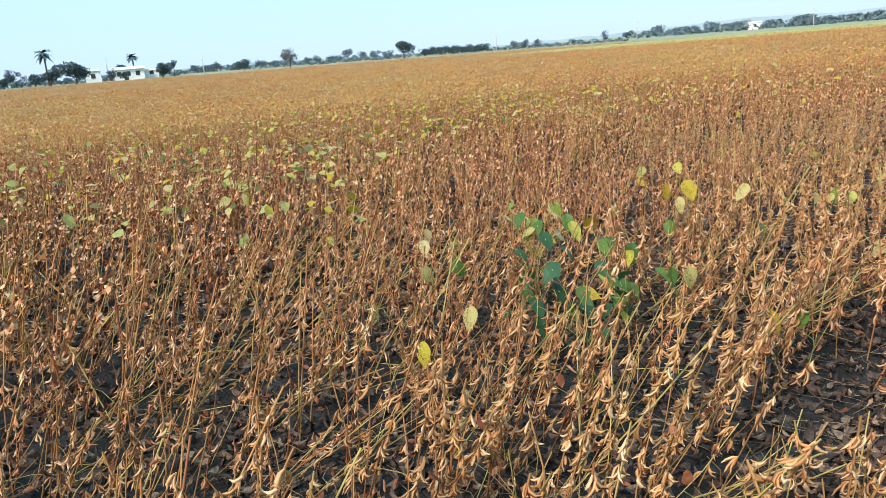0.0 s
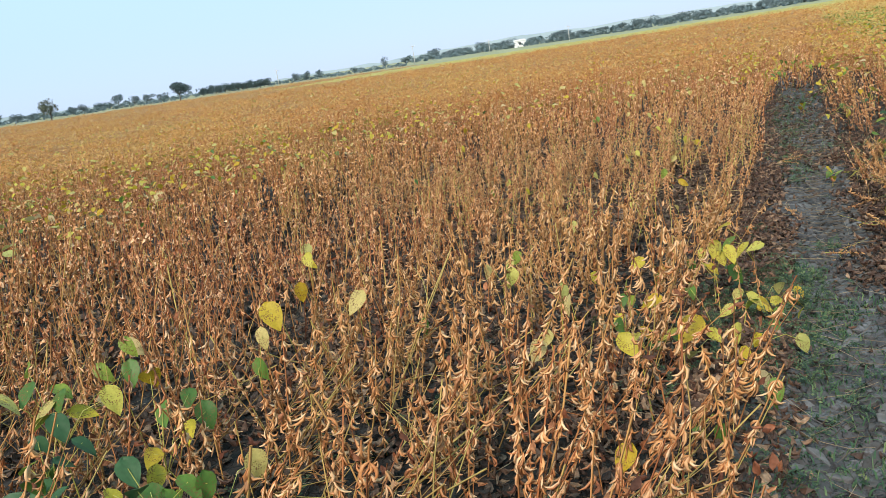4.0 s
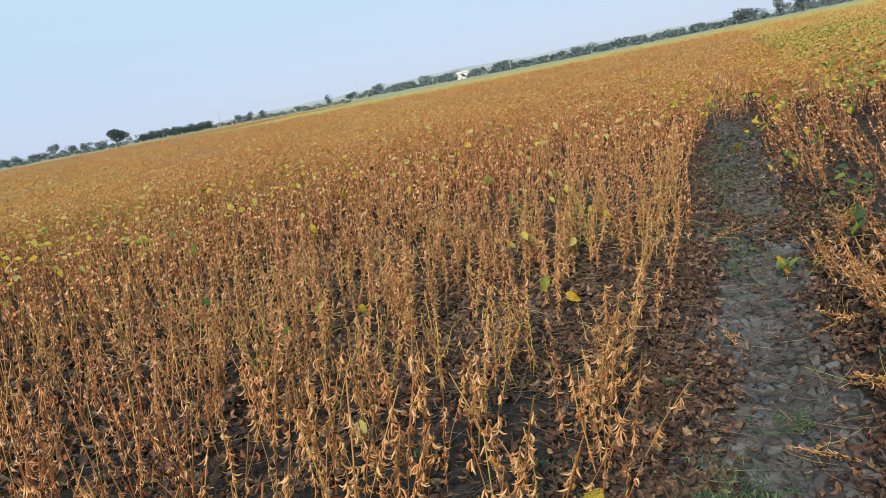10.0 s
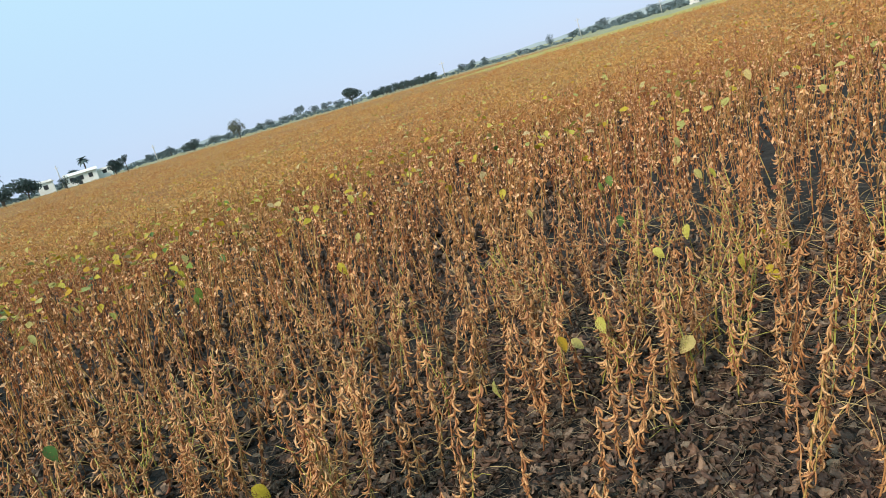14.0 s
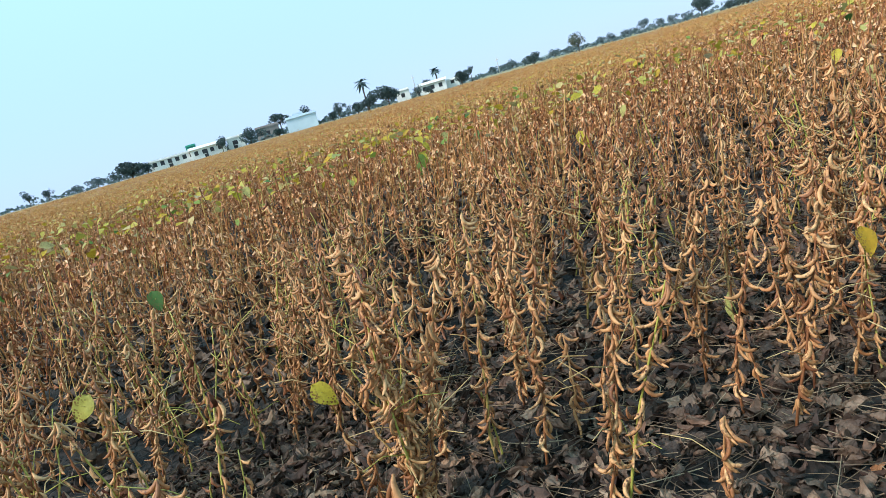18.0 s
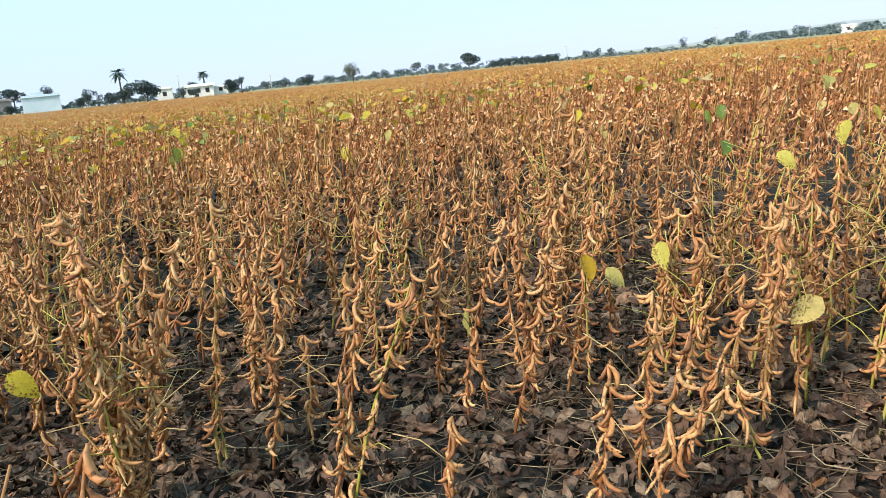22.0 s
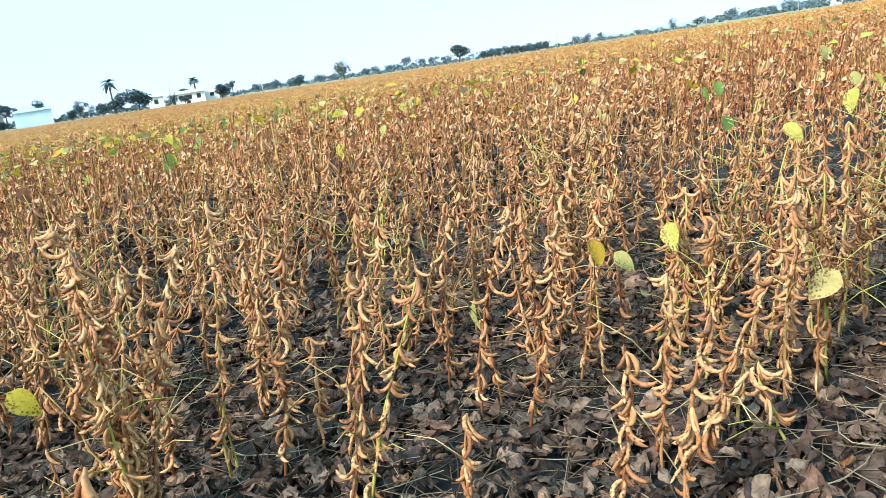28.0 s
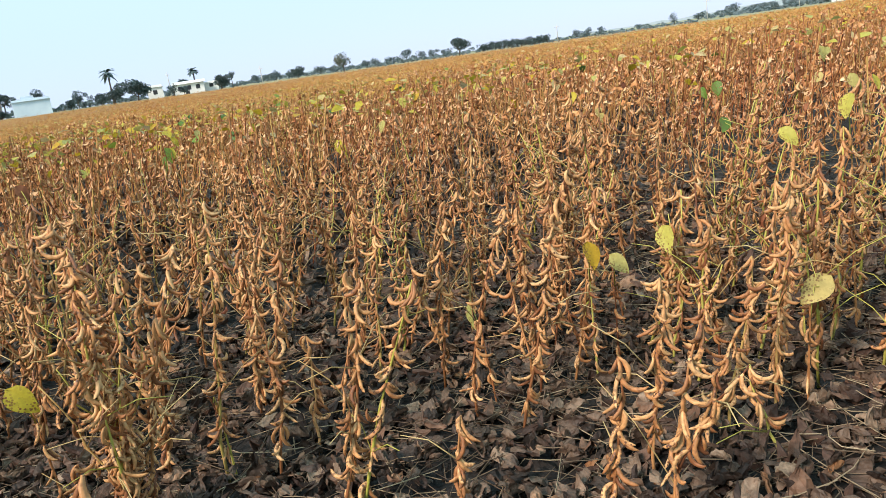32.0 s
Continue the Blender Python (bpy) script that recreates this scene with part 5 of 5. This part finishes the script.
def right_bank(r, n):
    """The leaf heap under the lodged plants beyond the rut."""
    return 2.0 + np.abs(r.normal(0, 0.28, n)), r.uniform(-3.2, 2.6, n)


fallen = new("leaf_litter")
part("leaves", joined([litter(41, 3600, near_end, curled, (0.4, 1.0), 0.03), litter(42, 8500, off_end(-1.2, 1.3, -7.2, 3), flat_leaf, (0.55, 1.15)), litter(46, 900, between(1.9, 2.8, -5, 5), flat_leaf, (0.5, 1.0)), litter(49, 11000, between(-3.6, -1.1, -7.2, 6), far_leaf, (0.8, 1.5)), litter(47, 8000, between(-8, -1, -5, 10), far_leaf, (1.2, 2.1))]), LITTER, fallen, smooth=False)
tagged(fallen, "grey-brown curled dead leaves covering the soil", "leaf litter", kind="stuff")
drifted = new("leaf_litter")
part("leaves", joined([litter(58, 2600, between(-0.7, 1.35, -0.7, 2.6), flat_leaf, (0.6, 1.2)), litter(57, 900, between(1.22, 1.55, -1.6, 1.4), flat_leaf, (0.45, 1.0)), litter(43, 2600, path_edge, flat_leaf, (0.45, 0.95)), litter(44, 2400, drifts, flat_leaf, (0.45, 0.95), lift=0.05), litter(45, 450, between(1.3, 2.0, -7, 7), flat_leaf, (0.4, 0.9)), litter(53, 4200, between(-0.9, 1.32, -3.6, 0.15), flat_leaf, (0.55, 1.1)), litter(52, 3000, between(1.0, 1.62, -6.5, -0.7), flat_leaf, (0.45, 0.95)), litter(48, 7500, off_end(-0.9, 1.35, -6.5, 2.6), flat_leaf, (0.5, 1.05)), litter(55, 1500, between(1.2, 2.2, 2.5, 10.5), flat_leaf, (0.6, 1.1)), litter(56, 900, between(1.3, 1.65, -6.4, -1.6), flat_leaf, (0.5, 1.0)), litter(59, 4200, between(2.0, 3.8, -2, 9.5), flat_leaf, (0.7, 1.3)), litter(54, 2600, right_bank, flat_leaf, (0.5, 1.0), 0.06)]), LITTER_RUST, drifted, smooth=False)
tagged(drifted, "rust-brown dead leaves drifted along the path", "leaf litter", kind="stuff")


# withered leaves caught among the stems
rw2 = np.random.default_rng(88)
pick = np.flatnonzero((far < 5.5) & (spots[:, 0] < 1.5))
pick = np.repeat(pick, np.where(spots[pick, 1] > -0.6, 1, 5))
wx, wy = spots[pick, 0] + rw2.normal(0, 0.06, len(pick)), spots[pick, 1] + rw2.normal(0, 0.06, len(pick))
wz = ground_z(wx, wy) + rw2.uniform(0.04, 0.44, len(pick))
lean2 = lean_at(wx, wy)
sets = []
close = far[pick] < 2.4
for kind_of, mine in ((flat_leaf[:4], close), (far_leaf, ~close)):
    for k, tm in enumerate(kind_of):
        own = np.flatnonzero(mine)[k::4]
        at = np.column_stack([wx + lean2[:, 0] * wz, wy + lean2[:, 1] * wz, wz])[own]
        sets.append(scattered(*tm, at, rw2.uniform(0, 6.28, len(own)), rw2.uniform(0.3, 0.7, len(own)), rw2.normal(0, 1.1, (len(own), 2))))
withered = new("withered_leaves", mesh_of("withered_leaves", *joined(sets), WITHERED))
tagged(withered, "withered brown leaves clinging to the dry stems", "leaves", kind="stuff")


def sticks(seed, count, region, length=(0.06, 0.24)):
    r = np.random.default_rng(seed)
    x, y = region(r, count)
    out = []
    for px, py in zip(x, y):
        ln, a = r.uniform(*length), r.uniform(0, 6.28)
        z = float(ground_z(px, py)) + r.uniform(0.012, 0.035)
        c = np.array([px, py, z])
        dd = np.array([math.cos(a), math.sin(a), r.normal(0, 0.06)]) * ln / 2
        bow = np.array([-math.sin(a), math.cos(a), 0]) * r.normal(0, 0.025)
        out.append(tube(np.array([c - dd, c - dd * 0.35 + bow * 0.8, c + dd * 0.35 + bow, c + dd]), np.array([0.001, 0.0012, 0.0011, 0.0007]), 3, closed=False))
    return joined(out)


straw = new("straw_litter")
part("stalks", joined([sticks(51, 3300, between(-0.9, 1.35, -0.7, 2.2), (0.06, 0.24)), sticks(52, 3200, between(-1.2, 2.0, -7, 4), (0.1, 0.32)), sticks(53, 250, between(1.3, 2.0, -1, 4), (0.1, 0.3))]), STRAW, straw)
tagged(straw, "dry leaf stalks strewn over the soil", "straw", kind="stuff")

# clods on the bare path
bm = bmesh.new()
bmesh.ops.create_icosphere(bm, subdivisions=1, radius=1)
ball = np.array([v.co[:] for v in bm.verts]), np.array([[v.index for v in f.verts] for f in bm.faces])
bm.free()
clod = []
rc = np.random.default_rng(61)
for k in range(2800):
    x = rc.normal(1.76, 0.1) if k % 5 < 4 else rc.uniform(1.3, 2.0)
    y = rc.uniform(-6.5, 5.5)
    size = rc.uniform(0.005, 0.015) if rc.random() < 0.75 else rc.uniform(0.015, 0.032)
    v = ball[0] * rc.uniform(0.75, 1.2, (len(ball[0]), 1)) * (size, size * rc.uniform(0.8, 1.3), size * 0.6)
    clod.append((v + (x, y, float(ground_z(x, y)) + size * 0.2), ball[1]))
clods = new("soil_clods", mesh_of("soil_clods", *joined(clod), SOIL, smooth=False))
tagged(clods, "small grey clay clods on the trodden path", "clods", kind="stuff")

# the crust of the path, broken into plates by drying cracks
nx, ny, cell = 13, 240, 0.05
kx, ky = np.meshgrid(np.arange(nx + 1), np.arange(ny + 1), indexing="ij")
corner = np.stack([1.4 + cell * (kx + rc.uniform(-0.46, 0.46, kx.shape)), -6.4 + cell * (ky + 0.5 * (kx % 2) + rc.uniform(-0.46, 0.46, kx.shape))], -1)
plates = []
for i in range(nx):
    for j in range(ny):
        if rc.random() < 0.24:
            continue
        quad = np.array([corner[i, j], corner[i + 1, j], corner[i + 1, j + 1], corner[i, j + 1]])
        mid_c = quad.mean(0)
        quad = mid_c + (quad - mid_c) * rc.uniform(0.72, 0.93)
        cut = np.concatenate([quad * 0.8 + np.roll(quad, -1, 0) * 0.2, quad * 0.2 + np.roll(quad, -1, 0) * 0.8])[[0, 4, 1, 5, 2, 6, 3, 7]]
        z0 = ground_z(cut[:, 0], cut[:, 1])
        up = rc.uniform(0.002, 0.012) + (cut - mid_c) @ rc.normal(0, 0.14, 2)
        low, rim, top = np.column_stack([cut, z0 - 0.01]), np.column_stack([cut, z0 + up - 0.002]), np.column_stack([mid_c + (cut - mid_c) * 0.9, z0 + up])
        w8 = np.arange(8)
        nxt = (w8 + 1) % 8
        tri = [np.stack([w8, nxt, nxt + 8], -1), np.stack([w8, nxt + 8, w8 + 8], -1), np.stack([w8 + 8, nxt + 8, nxt + 16], -1), np.stack([w8 + 8, nxt + 16, w8 + 16], -1), np.array([[16, 16 + q, 17 + q] for q in range(1, 7)])]
        plates.append((np.concatenate([low, rim, top]), np.concatenate(tri)))
crust = new("clay_crust", mesh_of("clay_crust", *joined(plates), CRUST, smooth=False))
tagged(crust, "cracked grey clay crust of the trodden path", "soil crust", kind="stuff")

# ---------------------------------------------------------------- grass and weeds on the path
rg = np.random.default_rng(71)
blades = []
TUFTS = [(1.65, 1.6, 0.25, 90), (1.6, 2.6, 0.3, 80), (1.66, 3.8, 0.4, 80), (2.15, 1.9, 0.25, 30), (2.2, 2.4, 0.3, 40), (1.58, -1.4, 0.14, 90), (1.62, -2.3, 0.22, 170), (1.54, -1.62, 0.18, 130), (1.8, -3.3, 0.22, 90), (1.8, -2.05, 0.16, 90), (1.45, -2.0, 0.14, 90), (1.75, -2.8, 0.22, 80), (1.68, -4.4, 0.22, 60), (1.85, -5.2, 0.2, 60), (1.62, 4.8, 0.5, 90), (1.6, 6.2, 0.5, 90), (1.55, -3.6, 0.2, 80), (1.68, 1.3, 0.14, 40), (1.62, 2.2, 0.2, 60), (1.66, 0.9, 0.1, 26), (1.6, 3.4, 0.2, 50), (1.35, -0.9, 0.1, 22), (1.2, -2.4, 0.2, 70), (1.05, -1.3, 0.1, 20), (0.85, -2.1, 0.12, 24), (0.55, -1.2, 0.06, 10)]
for cx, cy, rad, count in TUFTS:
    for _ in range(int(count * 4)):
        x, y = cx + rg.normal(0, 0.6 * rad) + 0.03 * math.sin(9 * _), cy + rg.normal(0, 0.8 * rad)
        a, ln, w = rg.uniform(0, 6.28), rg.uniform(0.015, 0.05), rg.uniform(0.001, 0.0034)
        z = float(ground_z(x, y))
        o = np.array([math.cos(a), math.sin(a), 0])
        s = np.array([-math.sin(a), math.cos(a), 0]) * w
        p0, p1, p2 = np.array([x, y, z]), np.array([x, y, z + ln * 0.65]) + o * ln * 0.3, np.array([x, y, z + ln * 0.7]) + o * ln * 0.9
        blades.append((np.array([p0 - s, p0 + s, p1 - s, p1 + s, p2]), np.array([(0, 1, 3), (0, 3, 2), (2, 3, 4)])))
grass = new("grass", mesh_of("grass", *joined(blades), GRASS))
tagged(grass, "short green grass and weeds along the path", "grass", kind="stuff")

# creeping weeds with small paired leaves
sprig = []
for k in range(9):
    at = np.array([0.011 * k, 0.004 * math.sin(k * 1.3), 0.012 + 0.012 * math.sin(k * 0.4)])
    for sd in (-1, 1):
        a, ln = sd * (1.0 + 0.15 * math.sin(k * 2.1)), 0.021 - 0.0011 * k
        o, c = np.array([math.cos(a), math.sin(a), 0.35]), np.array([-math.sin(a), math.cos(a), 0.0])
        sprig.append((np.array([at, at + o * ln * 0.5 + c * ln * 0.24, at + o * ln - (0, 0, 0.004), at + o * ln * 0.5 - c * ln * 0.24]), np.array([(0, 1, 2), (0, 2, 3)])))
sprig.append(tube(np.array([(0, 0, 0.0), (0.05, 0.002, 0.018), (0.1, 0.0, 0.012)]), np.array([0.0012, 0.001, 0.0006]), 3, closed=False))
sprig = joined(sprig)
WEEDS = [(2.25, 1.0, 0.2, 0.6, 60), (2.4, 3.4, 0.3, 1.2, 90), (1.34, -2.3, 0.12, 0.3, 130), (1.62, -1.95, 0.16, 0.22, 90), (1.42, -1.95, 0.14, 0.2, 90), (1.66, -1.6, 0.12, 0.14, 50), (1.8, -3.6, 0.13, 0.4, 75), (1.58, -2.9, 0.09, 0.35, 60), (1.74, -2.6, 0.1, 0.4, 40), (1.68, -4.4, 0.14, 0.3, 50), (1.8, -4.9, 0.15, 0.4, 50), (1.75, -0.95, 0.06, 0.08, 22), (1.42, -0.7, 0.06, 0.06, 14), (1.62, 1.3, 0.05, 0.5, 45), (1.58, 2.8, 0.08, 0.8, 80), (1.6, 4.6, 0.14, 0.9, 110), (1.66, 6.4, 0.2, 0.8, 110), (2.12, 1.9, 0.15, 0.4, 60), (1.0, -2.2, 0.3, 0.5, 50), (0.6, -3.6, 0.4, 0.5, 40)]
wp = np.concatenate([np.column_stack([rg.normal(cx, rx, k), rg.normal(cy, ry, k)]) for cx, cy, rx, ry, k in WEEDS])
weeds = new("weeds", mesh_of("weeds", *scattered(*sprig, np.column_stack([wp, ground_z(wp[:, 0], wp[:, 1]) + rg.uniform(0.004, 0.03, len(wp))]), rg.uniform(0, 6.28, len(wp)), rg.uniform(0.45, 1.0, len(wp)), rg.normal(-0.25, 0.35, (len(wp), 2))), WEED))
tagged(weeds, "creeping dark green weeds with small leaves on the path", "weeds", kind="stuff")
